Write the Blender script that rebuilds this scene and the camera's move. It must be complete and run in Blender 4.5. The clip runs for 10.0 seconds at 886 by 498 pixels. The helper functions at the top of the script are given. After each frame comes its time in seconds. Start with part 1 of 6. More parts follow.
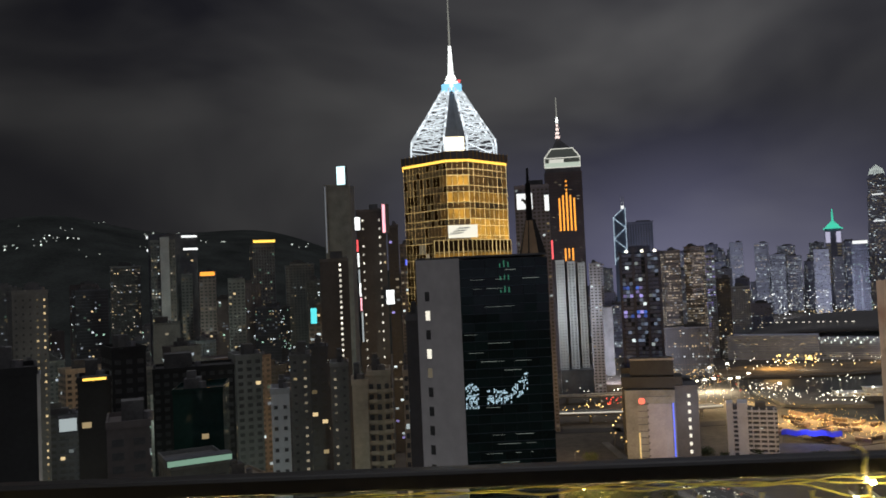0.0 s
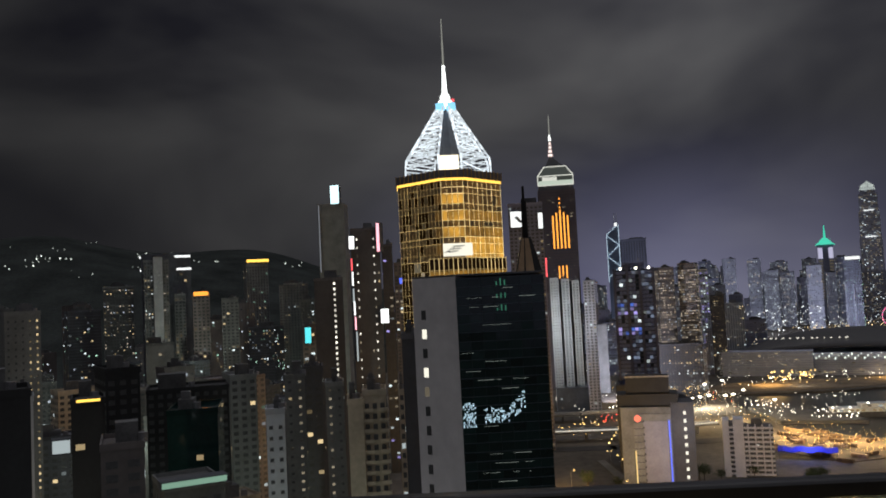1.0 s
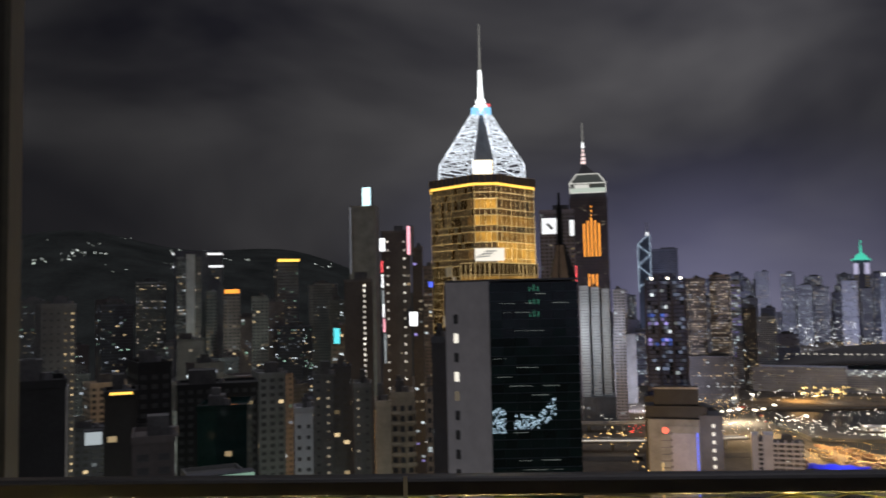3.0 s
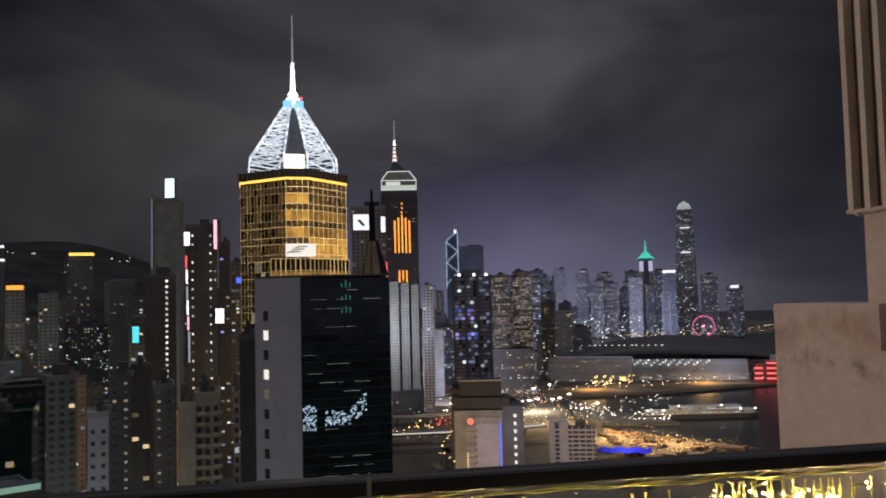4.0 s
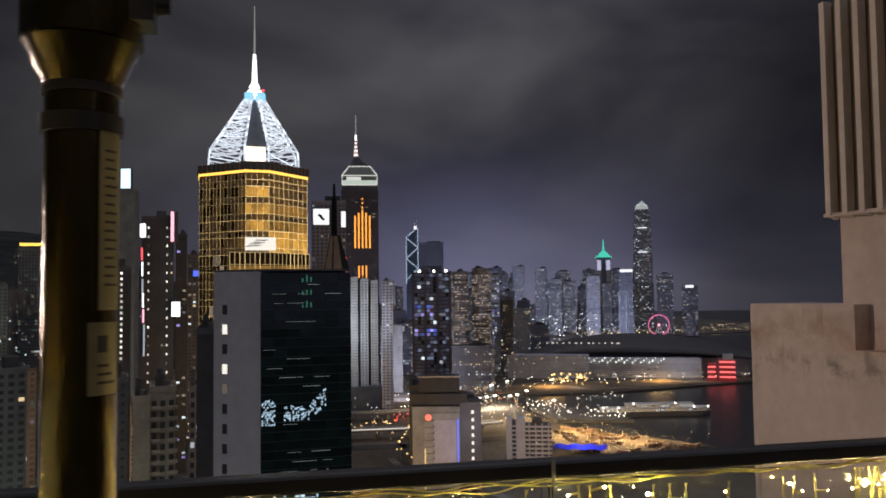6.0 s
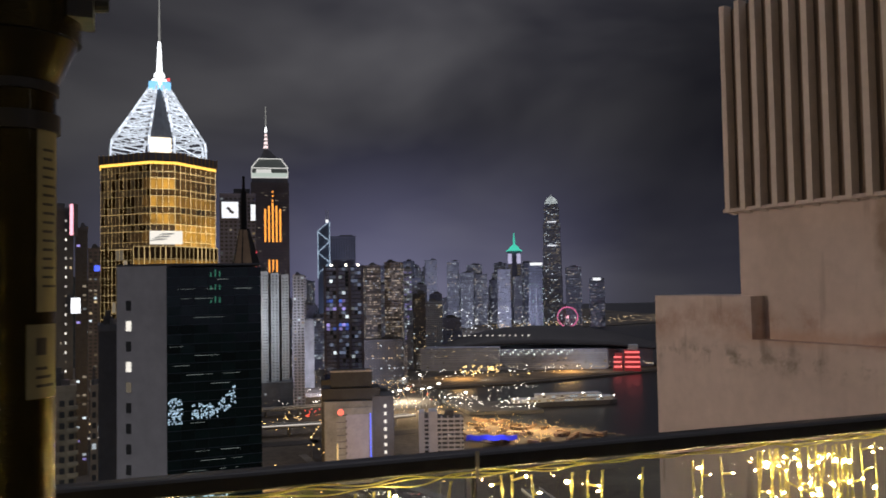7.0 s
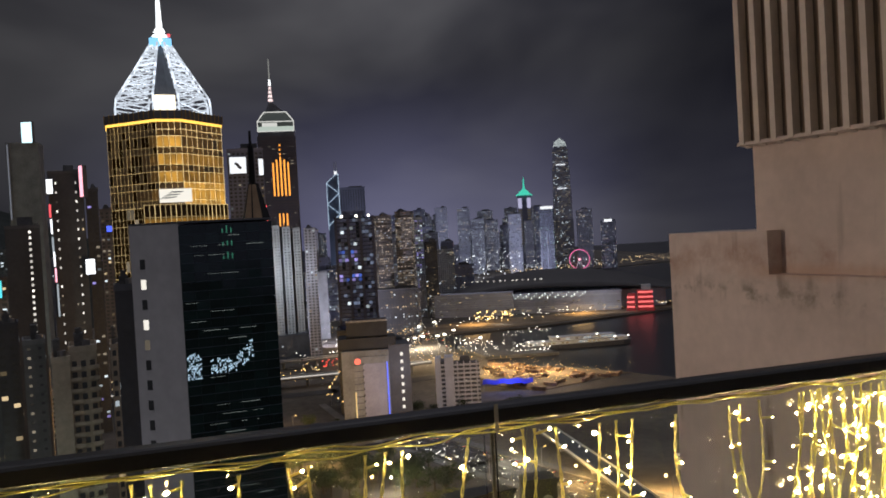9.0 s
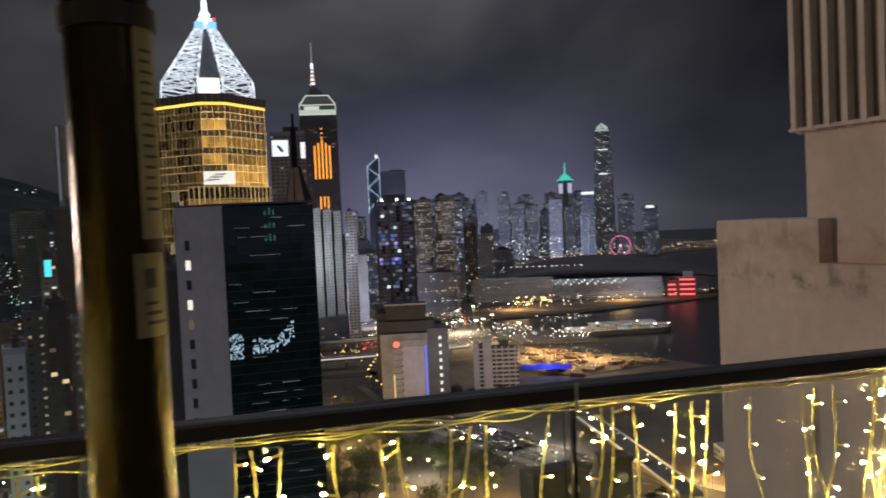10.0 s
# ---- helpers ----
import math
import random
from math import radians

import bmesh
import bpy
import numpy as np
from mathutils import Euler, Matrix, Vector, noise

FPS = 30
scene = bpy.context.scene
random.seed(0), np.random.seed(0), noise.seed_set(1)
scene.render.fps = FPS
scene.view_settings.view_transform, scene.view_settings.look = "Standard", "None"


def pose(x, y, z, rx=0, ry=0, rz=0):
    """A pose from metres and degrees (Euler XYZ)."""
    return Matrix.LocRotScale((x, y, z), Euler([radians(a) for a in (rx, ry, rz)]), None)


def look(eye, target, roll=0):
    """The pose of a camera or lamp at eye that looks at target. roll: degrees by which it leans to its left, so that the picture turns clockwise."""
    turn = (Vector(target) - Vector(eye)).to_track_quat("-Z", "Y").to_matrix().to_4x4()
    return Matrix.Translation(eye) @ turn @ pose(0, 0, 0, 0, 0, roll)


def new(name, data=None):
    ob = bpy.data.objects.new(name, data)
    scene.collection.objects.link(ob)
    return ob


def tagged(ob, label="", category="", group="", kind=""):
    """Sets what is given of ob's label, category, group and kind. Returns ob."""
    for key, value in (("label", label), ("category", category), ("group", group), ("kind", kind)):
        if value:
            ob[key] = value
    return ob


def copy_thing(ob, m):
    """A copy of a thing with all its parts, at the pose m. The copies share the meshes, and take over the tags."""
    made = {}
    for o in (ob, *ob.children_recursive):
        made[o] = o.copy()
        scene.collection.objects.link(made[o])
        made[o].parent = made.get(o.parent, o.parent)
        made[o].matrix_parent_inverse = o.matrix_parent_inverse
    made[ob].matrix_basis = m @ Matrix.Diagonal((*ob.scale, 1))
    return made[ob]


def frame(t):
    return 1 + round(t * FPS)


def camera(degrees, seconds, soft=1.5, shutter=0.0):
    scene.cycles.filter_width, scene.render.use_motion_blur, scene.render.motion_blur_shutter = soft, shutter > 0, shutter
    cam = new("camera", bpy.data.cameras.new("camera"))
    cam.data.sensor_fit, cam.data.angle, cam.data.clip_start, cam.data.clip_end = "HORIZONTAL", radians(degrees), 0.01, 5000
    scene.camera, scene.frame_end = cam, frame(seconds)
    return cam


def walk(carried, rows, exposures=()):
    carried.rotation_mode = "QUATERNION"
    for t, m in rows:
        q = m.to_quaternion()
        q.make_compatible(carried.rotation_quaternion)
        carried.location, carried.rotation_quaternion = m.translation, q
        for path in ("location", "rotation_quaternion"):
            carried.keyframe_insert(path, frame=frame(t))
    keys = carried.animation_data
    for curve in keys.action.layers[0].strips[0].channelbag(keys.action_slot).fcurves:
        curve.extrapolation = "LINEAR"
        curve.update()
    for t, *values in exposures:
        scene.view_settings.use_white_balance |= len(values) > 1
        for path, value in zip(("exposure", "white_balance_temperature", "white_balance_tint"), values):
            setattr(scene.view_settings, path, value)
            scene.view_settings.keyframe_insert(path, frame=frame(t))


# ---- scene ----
cam = camera(56.43, 10.0, soft=1.7, shutter=0.5)
ROWS = [
    (0, pose(1.860, 0.120, 129.978, 92.22, 2.51, -0.68)),
    (0.5, pose(1.581, 0.120, 129.964, 92.43, 2.64, -1.33)),
    (1, pose(1.360, 0.120, 129.996, 93.47, 2.88, -1.11)),
    (1.5, pose(1.130, 0.120, 129.957, 94.89, 1.35, 0.02)),
    (2, pose(0.960, 0.120, 129.945, 95.00, 0.44, 4.28)),
    (2.2, pose(0.830, 0.120, 129.945, 94.88, 0.30, 4.58)),
    (3.3, pose(0.383, 0.159, 129.955, 93.58, 1.60, -3.26)),
    (3.5, pose(0.337, 0.163, 129.958, 93.56, 1.80, -6.74)),
    (4, pose(0.166, 0.165, 129.964, 93.27, 1.40, -12.27)),
    (4.5, pose(-0.002, 0.136, 129.959, 93.35, -0.40, -13.25)),
    (5, pose(-0.075, 0.182, 129.970, 93.53, 0.30, -13.96)),
    (6.5, pose(-0.353, 0.163, 129.966, 92.49, 1.00, -17.25)),
    (7, pose(-0.329, 0.159, 129.972, 92.44, 1.00, -21.17)),
    (7.5, pose(-0.291, 0.212, 129.961, 92.55, -0.10, -21.87)),
    (8, pose(-0.261, 0.266, 129.959, 92.32, 0.20, -21.54)),
    (8.5, pose(-0.247, 0.301, 129.957, 90.26, 1.40, -21.40)),
    (9, pose(-0.267, 0.309, 129.958, 88.82, 3.20, -20.41)),
    (9.5, pose(-0.312, 0.298, 129.964, 87.82, 3.60, -20.21)),
    (10, pose(-0.369, 0.285, 129.960, 87.88, 2.60, -17.65)),
]
walk(cam, ROWS, exposures=[(0.0, 0.20, 6800, 5), (1.0, 0.28, 6750, 5), (2.2, 0.25, 6800, 6), (3.6, 0.20, 6600, 11), (4.5, 0.10, 6550, 11), (6.2, 0.20, 6550, 11), (8.5, 0.17, 6500, 10), (10.0, 0.17, 6500, 9)])

# ---- world: night sky with lit cloud ----
world = bpy.data.worlds.new("night_sky")
scene.world = world
world.use_nodes = True
wn, wl = world.node_tree.nodes, world.node_tree.links
wn.clear()
w_out = wn.new("ShaderNodeOutputWorld")
w_bg = wn.new("ShaderNodeBackground")
w_tc = wn.new("ShaderNodeTexCoord")
w_map = wn.new("ShaderNodeMapping")
w_map.inputs["Scale"].default_value = (1.0, 1.0, 2.2)
w_map.inputs["Rotation"].default_value = (0.25, 0.30, 0.0)
w_map.inputs["Location"].default_value = (0.35, 0.10, 0.55)
w_noise = wn.new("ShaderNodeTexNoise")
w_noise.inputs["Scale"].default_value = 2.2
w_noise.inputs["Detail"].default_value = 4.0
w_noise.inputs["Roughness"].default_value = 0.45
w_noise.inputs["Distortion"].default_value = 0.35
w_ramp = wn.new("ShaderNodeValToRGB")
w_ramp.color_ramp.elements[0].position = 0.38
w_ramp.color_ramp.elements[0].color = (0.0125, 0.0125, 0.0175, 1)
w_ramp.color_ramp.elements[1].position = 0.64
w_ramp.color_ramp.elements[1].color = (0.057, 0.056, 0.061, 1)
w_sep = wn.new("ShaderNodeSeparateXYZ")
w_elev = wn.new("ShaderNodeMapRange")
w_elev.inputs["From Min"].default_value = 0.0
w_elev.inputs["From Max"].default_value = 0.35
w_elev.inputs["To Min"].default_value = 0.80
w_elev.inputs["To Max"].default_value = 1.15
w_elev.clamp = True
# the cloud base right over the city is the brightest
w_high = wn.new("ShaderNodeMapRange")
w_high.inputs["From Min"].default_value = 0.35
w_high.inputs["From Max"].default_value = 0.95
w_high.inputs["To Min"].default_value = 0.0
w_high.inputs["To Max"].default_value = 9.5
w_sum = wn.new("ShaderNodeMath")
w_sum.operation = "ADD"
w_mul = wn.new("ShaderNodeVectorMath")
w_mul.operation = "SCALE"
wl.new(w_tc.outputs["Generated"], w_map.inputs["Vector"])
wl.new(w_map.outputs["Vector"], w_noise.inputs["Vector"])
wl.new(w_noise.outputs["Fac"], w_ramp.inputs["Fac"])
wl.new(w_tc.outputs["Generated"], w_sep.inputs["Vector"])
wl.new(w_sep.outputs["Z"], w_elev.inputs["Value"])
wl.new(w_ramp.outputs["Color"], w_mul.inputs[0])
wl.new(w_sep.outputs["Z"], w_high.inputs["Value"])
wl.new(w_elev.outputs["Result"], w_sum.inputs[0])
wl.new(w_high.outputs["Result"], w_sum.inputs[1])
wl.new(w_sum.outputs["Value"], w_mul.inputs["Scale"])
w_dot = wn.new("ShaderNodeVectorMath")
w_dot.operation = "DOT_PRODUCT"
w_dot.inputs[1].default_value = (1.0, 0.0, 0.0)
# the cloud is brightest over the city centre, darker over the hill and the open harbour
w_side = wn.new("ShaderNodeMapRange")
w_side.inputs["From Min"].default_value = -0.5
w_side.inputs["From Max"].default_value = 0.7


def by_side(stops):
    r = wn.new("ShaderNodeValToRGB")
    r.color_ramp.interpolation = "EASE"
    while len(r.color_ramp.elements) < len(stops):
        r.color_ramp.elements.new(0.5)
    for e, (p, v) in zip(r.color_ramp.elements, stops):
        e.position, e.color = p, (v, v, v, 1)
    wl.new(w_side.outputs["Result"], r.inputs["Fac"])
    return r


w_city = by_side(((0.04, 0.46), (0.30, 0.74), (0.45, 1.0), (0.68, 1.45), (0.80, 1.20), (0.95, 0.60)))
w_cityglow = by_side(((0.28, 0.0), (0.52, 1.2), (0.66, 1.9), (0.76, 1.3), (0.91, 0.20)))
w_mul2 = wn.new("ShaderNodeVectorMath")
w_mul2.operation = "SCALE"
wl.new(w_tc.outputs["Generated"], w_dot.inputs[0])
wl.new(w_dot.outputs["Value"], w_side.inputs["Value"])
wl.new(w_mul.outputs["Vector"], w_mul2.inputs[0])
wl.new(w_city.outputs["Color"], w_mul2.inputs["Scale"])
# bluish city glow low over the skyline
w_low = wn.new("ShaderNodeMapRange")
w_low.interpolation_type = "SMOOTHSTEP"
w_low.inputs["From Min"].default_value = 0.21
w_low.inputs["From Max"].default_value = -0.03
w_low.inputs["To Min"].default_value = 0.0
w_low.inputs["To Max"].default_value = 1.0
w_lowc = wn.new("ShaderNodeMath")
w_lowc.operation = "MULTIPLY"
w_glow = wn.new("ShaderNodeVectorMath")
w_glow.operation = "SCALE"
w_glow.inputs[0].default_value = (0.050, 0.050, 0.088)
w_add = wn.new("ShaderNodeVectorMath")
w_add.operation = "ADD"
wl.new(w_sep.outputs["Z"], w_low.inputs["Value"])
wl.new(w_low.outputs["Result"], w_lowc.inputs[0])
wl.new(w_cityglow.outputs["Color"], w_lowc.inputs[1])
wl.new(w_lowc.outputs["Value"], w_glow.inputs["Scale"])
wl.new(w_mul2.outputs["Vector"], w_add.inputs[0])
wl.new(w_glow.outputs["Vector"], w_add.inputs[1])
wl.new(w_add.outputs["Vector"], w_bg.inputs["Color"])
wl.new(w_bg.outputs["Background"], w_out.inputs["Surface"])


def lamp(name, kind, power, colour, m, size=1.0):
    data = bpy.data.lights.new(name, kind)
    data.energy, data.color = power, colour
    if kind == "AREA":
        data.size = size
    else:
        data.shadow_soft_size = size
    data.specular_factor = 0.25
    ob = new(name, data)
    ob.matrix_world = m
    return ob


# added weak fill lamp behind the camera, for the rail and the heater
lamp("terrace_fill_light", "AREA", 1.5, (1.0, 0.80, 0.62), look((3.5, -3.2, 131.4), (4.0, 4.0, 129.8)), 0.7)
# added unseen lamp off to the left that brightens the neighbouring roof block
lamp("wall_fill_light", "AREA", 640, (1.0, 0.78, 0.66), look((-9.5, 13.8, 130.2), (8.8, 10.0, 130.5)), 1.0)
AMBER, WARMWHITE, COOLWHITE = (1.0, 0.58, 0.20), (1.0, 0.86, 0.66), (0.86, 0.92, 1.0)


# ---- materials ----
def mat(name, colour, rough=0.7, metal=0.0, var=0.25, scale=0.3, fine=6.0, bump=0.0, tone=0.0, coat=0.0):
    m = bpy.data.materials.new(name)
    m.use_nodes = True
    n, l = m.node_tree.nodes, m.node_tree.links
    b = n["Principled BSDF"]
    b.inputs["Roughness"].default_value, b.inputs["Metallic"].default_value = rough, metal
    b.inputs["Coat Weight"].default_value = coat
    tc = n.new("ShaderNodeTexCoord")
    big, small = n.new("ShaderNodeTexNoise"), n.new("ShaderNodeTexNoise")
    big.inputs["Scale"].default_value, small.inputs["Scale"].default_value = scale, scale * fine
    big.inputs["Detail"].default_value, small.inputs["Detail"].default_value = 5.0, 6.0
    mix = n.new("ShaderNodeMath")
    mix.operation = "MULTIPLY_ADD"
    mix.inputs[1].default_value = 0.5
    add = n.new("ShaderNodeMapRange")
    add.inputs["From Min"].default_value, add.inputs["From Max"].default_value = 0.5, 1.0
    add.inputs["To Min"].default_value, add.inputs["To Max"].default_value = 1.0 - var, 1.0 + var
    sc = n.new("ShaderNodeVectorMath")
    sc.operation = "SCALE"
    sc.inputs[0].default_value = colour
    l.new(tc.outputs["Object"], big.inputs["Vector"])
    l.new(tc.outputs["Object"], small.inputs["Vector"])
    l.new(small.outputs["Fac"], mix.inputs[0])
    l.new(big.outputs["Fac"], mix.inputs[2])
    l.new(mix.outputs["Value"], add.inputs["Value"])
    last = add.outputs["Result"]
    if tone:
        info = n.new("ShaderNodeObjectInfo")
        tr = n.new("ShaderNodeMapRange")
        tr.inputs["To Min"].default_value, tr.inputs["To Max"].default_value = 1.0 - tone, 1.0 + tone
        mm = n.new("ShaderNodeMath")
        mm.operation = "MULTIPLY"
        l.new(info.outputs["Random"], tr.inputs["Value"])
        l.new(tr.outputs["Result"], mm.inputs[0])
        l.new(last, mm.inputs[1])
        last = mm.outputs["Value"]
    l.new(last, sc.inputs["Scale"])
    l.new(sc.outputs["Vector"], b.inputs["Base Color"])
    if bump:
        bp = n.new("ShaderNodeBump")
        bp.inputs["Strength"].default_value, bp.inputs["Distance"].default_value = bump, 0.02
        l.new(small.outputs["Fac"], bp.inputs["Height"])
        l.new(bp.outputs["Normal"], b.inputs["Normal"])
    return m


def glow(name, colour, strength, vary=0.0, sampled=False, cloud=0.0):
    """Something that gives off light; vary: how much its pieces differ."""
    m = bpy.data.materials.new(name)
    m.use_nodes = True
    n, l = m.node_tree.nodes, m.node_tree.links
    b = n["Principled BSDF"]
    b.inputs["Base Color"].default_value = (0.05, 0.05, 0.05, 1)
    b.inputs["Roughness"].default_value = 0.5
    b.inputs["Emission Color"].default_value = (*colour, 1)
    b.inputs["Emission Strength"].default_value = strength
    if vary:
        geo = n.new("ShaderNodeNewGeometry")
        power = n.new("ShaderNodeMath")
        power.operation = "POWER"
        power.inputs[1].default_value = 2.0
        r = n.new("ShaderNodeMapRange")
        r.inputs["To Min"].default_value, r.inputs["To Max"].default_value = strength * (1 - vary), strength * (1 + vary)
        l.new(geo.outputs["Random Per Island"], power.inputs[0])
        l.new(power.outputs["Value"], r.inputs["Value"])
        l.new(r.outputs["Result"], b.inputs["Emission Strength"])
    if cloud:
        geo, tex, info = n.new("ShaderNodeNewGeometry"), n.new("ShaderNodeTexNoise"), n.new("ShaderNodeObjectInfo")
        tex.inputs["Scale"].default_value, tex.inputs["Detail"].default_value = 0.22, 5.0
        r, r2, mul = n.new("ShaderNodeMapRange"), n.new("ShaderNodeMapRange"), n.new("ShaderNodeMath")
        r.inputs["From Min"].default_value, r.inputs["From Max"].default_value = 0.32, 0.68
        r.inputs["To Min"].default_value, r.inputs["To Max"].default_value = strength * (1 - cloud), strength * (1 + cloud)
        r2.inputs["To Min"].default_value, r2.inputs["To Max"].default_value = 0.7, 1.3
        mul.operation = "MULTIPLY"
        l.new(geo.outputs["Position"], tex.inputs["Vector"])
        l.new(tex.outputs["Fac"], r.inputs["Value"])
        l.new(info.outputs["Random"], r2.inputs["Value"])
        l.new(r.outputs["Result"], mul.inputs[0])
        l.new(r2.outputs["Result"], mul.inputs[1])
        l.new(mul.outputs["Value"], b.inputs["Emission Strength"])
    if not sampled:
        m.cycles.emission_sampling = "NONE"
    return m


CONCRETE = mat("weathered_concrete", (0.20, 0.205, 0.20), 0.85, 0, 0.3, 0.08, 9, tone=0.35)
WHITEWALL = mat("white_painted_wall", (0.72, 0.71, 0.74), 0.8, 0, 0.15, 0.1, 9)
BEIGE = mat("beige_render", (0.50, 0.43, 0.33), 0.85, 0, 0.3, 0.07, 9, tone=0.2)
PALE = mat("pale_tile_cladding", (0.50, 0.52, 0.54), 0.6, 0, 0.2, 0.07, 9, tone=0.2)
DARKWALL = mat("dark_stone_cladding", (0.095, 0.10, 0.115), 0.55, 0, 0.3, 0.06, 9, tone=0.4)
BROWN = mat("brown_granite_cladding", (0.17, 0.15, 0.145), 0.6, 0, 0.3, 0.06, 9, tone=0.3)
BLUEGLASS = mat("blue_curtain_glass", (0.020, 0.028, 0.045), 0.16, 0, 0.3, 0.05, 9, tone=0.4)
BLACKCLAD = mat("black_stained_cladding", (0.022, 0.023, 0.024), 0.6, 0, 0.4, 0.1, 9)
SCREENDARK = mat("near_black_ribbed_wall", (0.045, 0.041, 0.027), 0.6, 0, 0.4, 0.4, 9)
GREENGLASS = mat("green_curtain_glass", (0.010, 0.028, 0.026), 0.10, 0, 0.3, 0.08, 9, tone=0.4)
# haze over the far blocks is put into these two pale bluish base colours
FARGREY = mat("haze_paled_grey_cladding", (0.36, 0.37, 0.45), 0.5, 0, 0.25, 0.02, 9, tone=0.35)
FARDARK = mat("haze_tinted_blue_cladding", (0.22, 0.23, 0.31), 0.45, 0, 0.25, 0.02, 9, tone=0.35)
WINDOWGLASS = mat("dark_window_glass", (0.075, 0.078, 0.08), 0.35, 0, 0.3, 0.3, 4)
ROOFING = mat("roof_membrane", (0.13, 0.13, 0.13), 0.9, 0, 0.35, 0.15, 8, tone=0.3)
STEEL = mat("grey_painted_steel", (0.28, 0.28, 0.29), 0.45, 0.6, 0.2, 0.5, 6)
WHITESTEEL = mat("white_painted_steel", (0.78, 0.80, 0.82), 0.5, 0.0, 0.1, 0.5, 6)
BLACKMETAL = mat("black_powder_coat", (0.012, 0.011, 0.010), 0.38, 0.0, 0.3, 3.0, 12, bump=0.05)
ASPHALT = mat("asphalt", (0.05, 0.048, 0.047), 0.85, 0, 0.35, 0.05, 12)
EARTH = mat("city_ground", (0.12, 0.105, 0.085), 0.9, 0, 0.55, 0.012, 14)
SAND = mat("construction_sand", (0.22, 0.17, 0.11), 0.95, 0, 0.5, 0.03, 10)
PAVING = mat("concrete_paving", (0.17, 0.165, 0.155), 0.9, 0, 0.3, 0.05, 10)
FOREST = mat("wooded_hillside", (0.055, 0.062, 0.058), 0.95, 0, 0.4, 0.01, 14)
FOREST.node_tree.nodes["Principled BSDF"].inputs["Specular IOR Level"].default_value = 0.0
LEAF = mat("tree_leaves", (0.050, 0.070, 0.022), 0.7, 0, 0.5, 0.2, 6, tone=0.3)
BARK = mat("tree_bark", (0.10, 0.075, 0.05), 0.9, 0, 0.4, 2.0, 6)
BRONZEGLASS = mat("bronze_mirror_glass", (0.060, 0.032, 0.008), 0.25, 0.3, 0.35, 0.10, 9)
GOLDBAR = mat("gilded_mullion", (0.55, 0.34, 0.10), 0.45, 0.5, 0.2, 0.2, 6)

FINPAINT = mat("cream_fin_paint", (0.62, 0.54, 0.46), 0.8, 0, 0.12, 0.9, 9, bump=0.1)
# backing between the fins, a darker brown than the fins
FINBACK = mat("brown_recess", (0.17, 0.125, 0.085), 0.85, 0, 0.2, 0.8, 9, bump=0.1)
DECK = mat("grey_deck_tile", (0.20, 0.19, 0.18), 0.7, 0, 0.3, 0.8, 10)
CABLE = mat("clear_yellow_cable", (0.72, 0.64, 0.20), 0.35, 0, 0.15, 20, 3)
HEATERBRONZE = mat("hammered_bronze_paint", (0.034, 0.025, 0.003), 0.20, 0.85, 0.3, 60, 8, bump=0.12, coat=0.2)
LABELPAPER = mat("yellowed_label_paper", (0.22, 0.19, 0.09), 0.6, 0, 0.2, 12, 5)
INK = mat("dark_ink", (0.03, 0.025, 0.02), 0.6, 0, 0.2, 10, 4)
TYRE = mat("rubber", (0.02, 0.02, 0.02), 0.8, 0, 0.2, 3, 4)
CARPAINT = mat("car_paint", (0.22, 0.22, 0.23), 0.3, 0.2, 0.1, 0.5, 4, tone=0.8)
CANVAS = mat("blue_tarpaulin", (0.03, 0.04, 0.55), 0.7, 0, 0.3, 0.1, 8)

WARMWIN = glow("warm_lit_window", (1.0, 0.75, 0.42), 0.42, 0.9)
FARCOOL = glow("dim_bluish_far_window", (0.72, 0.82, 1.0), 0.27, 0.95)
FARWARM = glow("dim_warm_far_window", (1.0, 0.84, 0.68), 0.36, 0.95)
FARAMBER = glow("dim_amber_far_window", (1.0, 0.76, 0.52), 0.30, 0.95)
EDGEDIM = glow("dim_edge_light", (0.8, 0.85, 1.0), 0.16)
ROOFSIGN = glow("bluish_white_sign_light", (0.62, 0.90, 1.0), 1.5)
COOLWIN = glow("cool_lit_window", (0.80, 0.92, 1.0), 0.55, 0.9)
DIMWIN = glow("dim_lit_window", (0.95, 0.80, 0.60), 0.14, 0.9)
GREENWIN = glow("greenish_lit_window", (0.55, 0.95, 0.75), 0.40, 0.9)
BRIGHTWIN = glow("bright_lit_window", (1.0, 0.95, 0.85), 1.0, 0.5)
GOLDWIN = glow("gold_glass_glow", (1.0, 0.50, 0.07), 0.50, cloud=0.35)
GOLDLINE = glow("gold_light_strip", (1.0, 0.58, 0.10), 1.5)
# the mullions are no lamps: light on them is put in as glow
GOLDGRID = glow("uplit_mullion_glow", (1.0, 0.76, 0.38), 1.5, 0.3)
GOLDGRIDDIM = glow("dim_uplit_mullion_glow", (1.0, 0.70, 0.30), 0.62, 0.5)
ORANGELINE = glow("orange_light_tube", (1.0, 0.36, 0.05), 1.3)
WHITELINE = glow("white_light_tube", (0.92, 0.96, 1.0), 1.6)
# no lamp lights the spire: floodlight on its lattice is put in as glow
TRUSSLIT = glow("truss_floodlight_glow", (0.80, 0.88, 1.0), 0.95, 0.4)
SOFTWHITE = glow("soft_white_panel", (0.93, 0.96, 1.0), 0.95)
REDSIGN = glow("red_sign_light", (1.0, 0.10, 0.12), 1.3)
PINKSIGN = glow("pink_sign_light", (1.0, 0.42, 0.52), 1.5)
BLUESIGN = glow("blue_sign_light", (0.08, 0.14, 1.0), 1.2)
CYANSIGN = glow("cyan_sign_light", (0.10, 0.75, 0.85), 1.0)
VIOLETWIN = glow("violet_lit_window", (0.45, 0.38, 1.0), 0.5, 0.6)
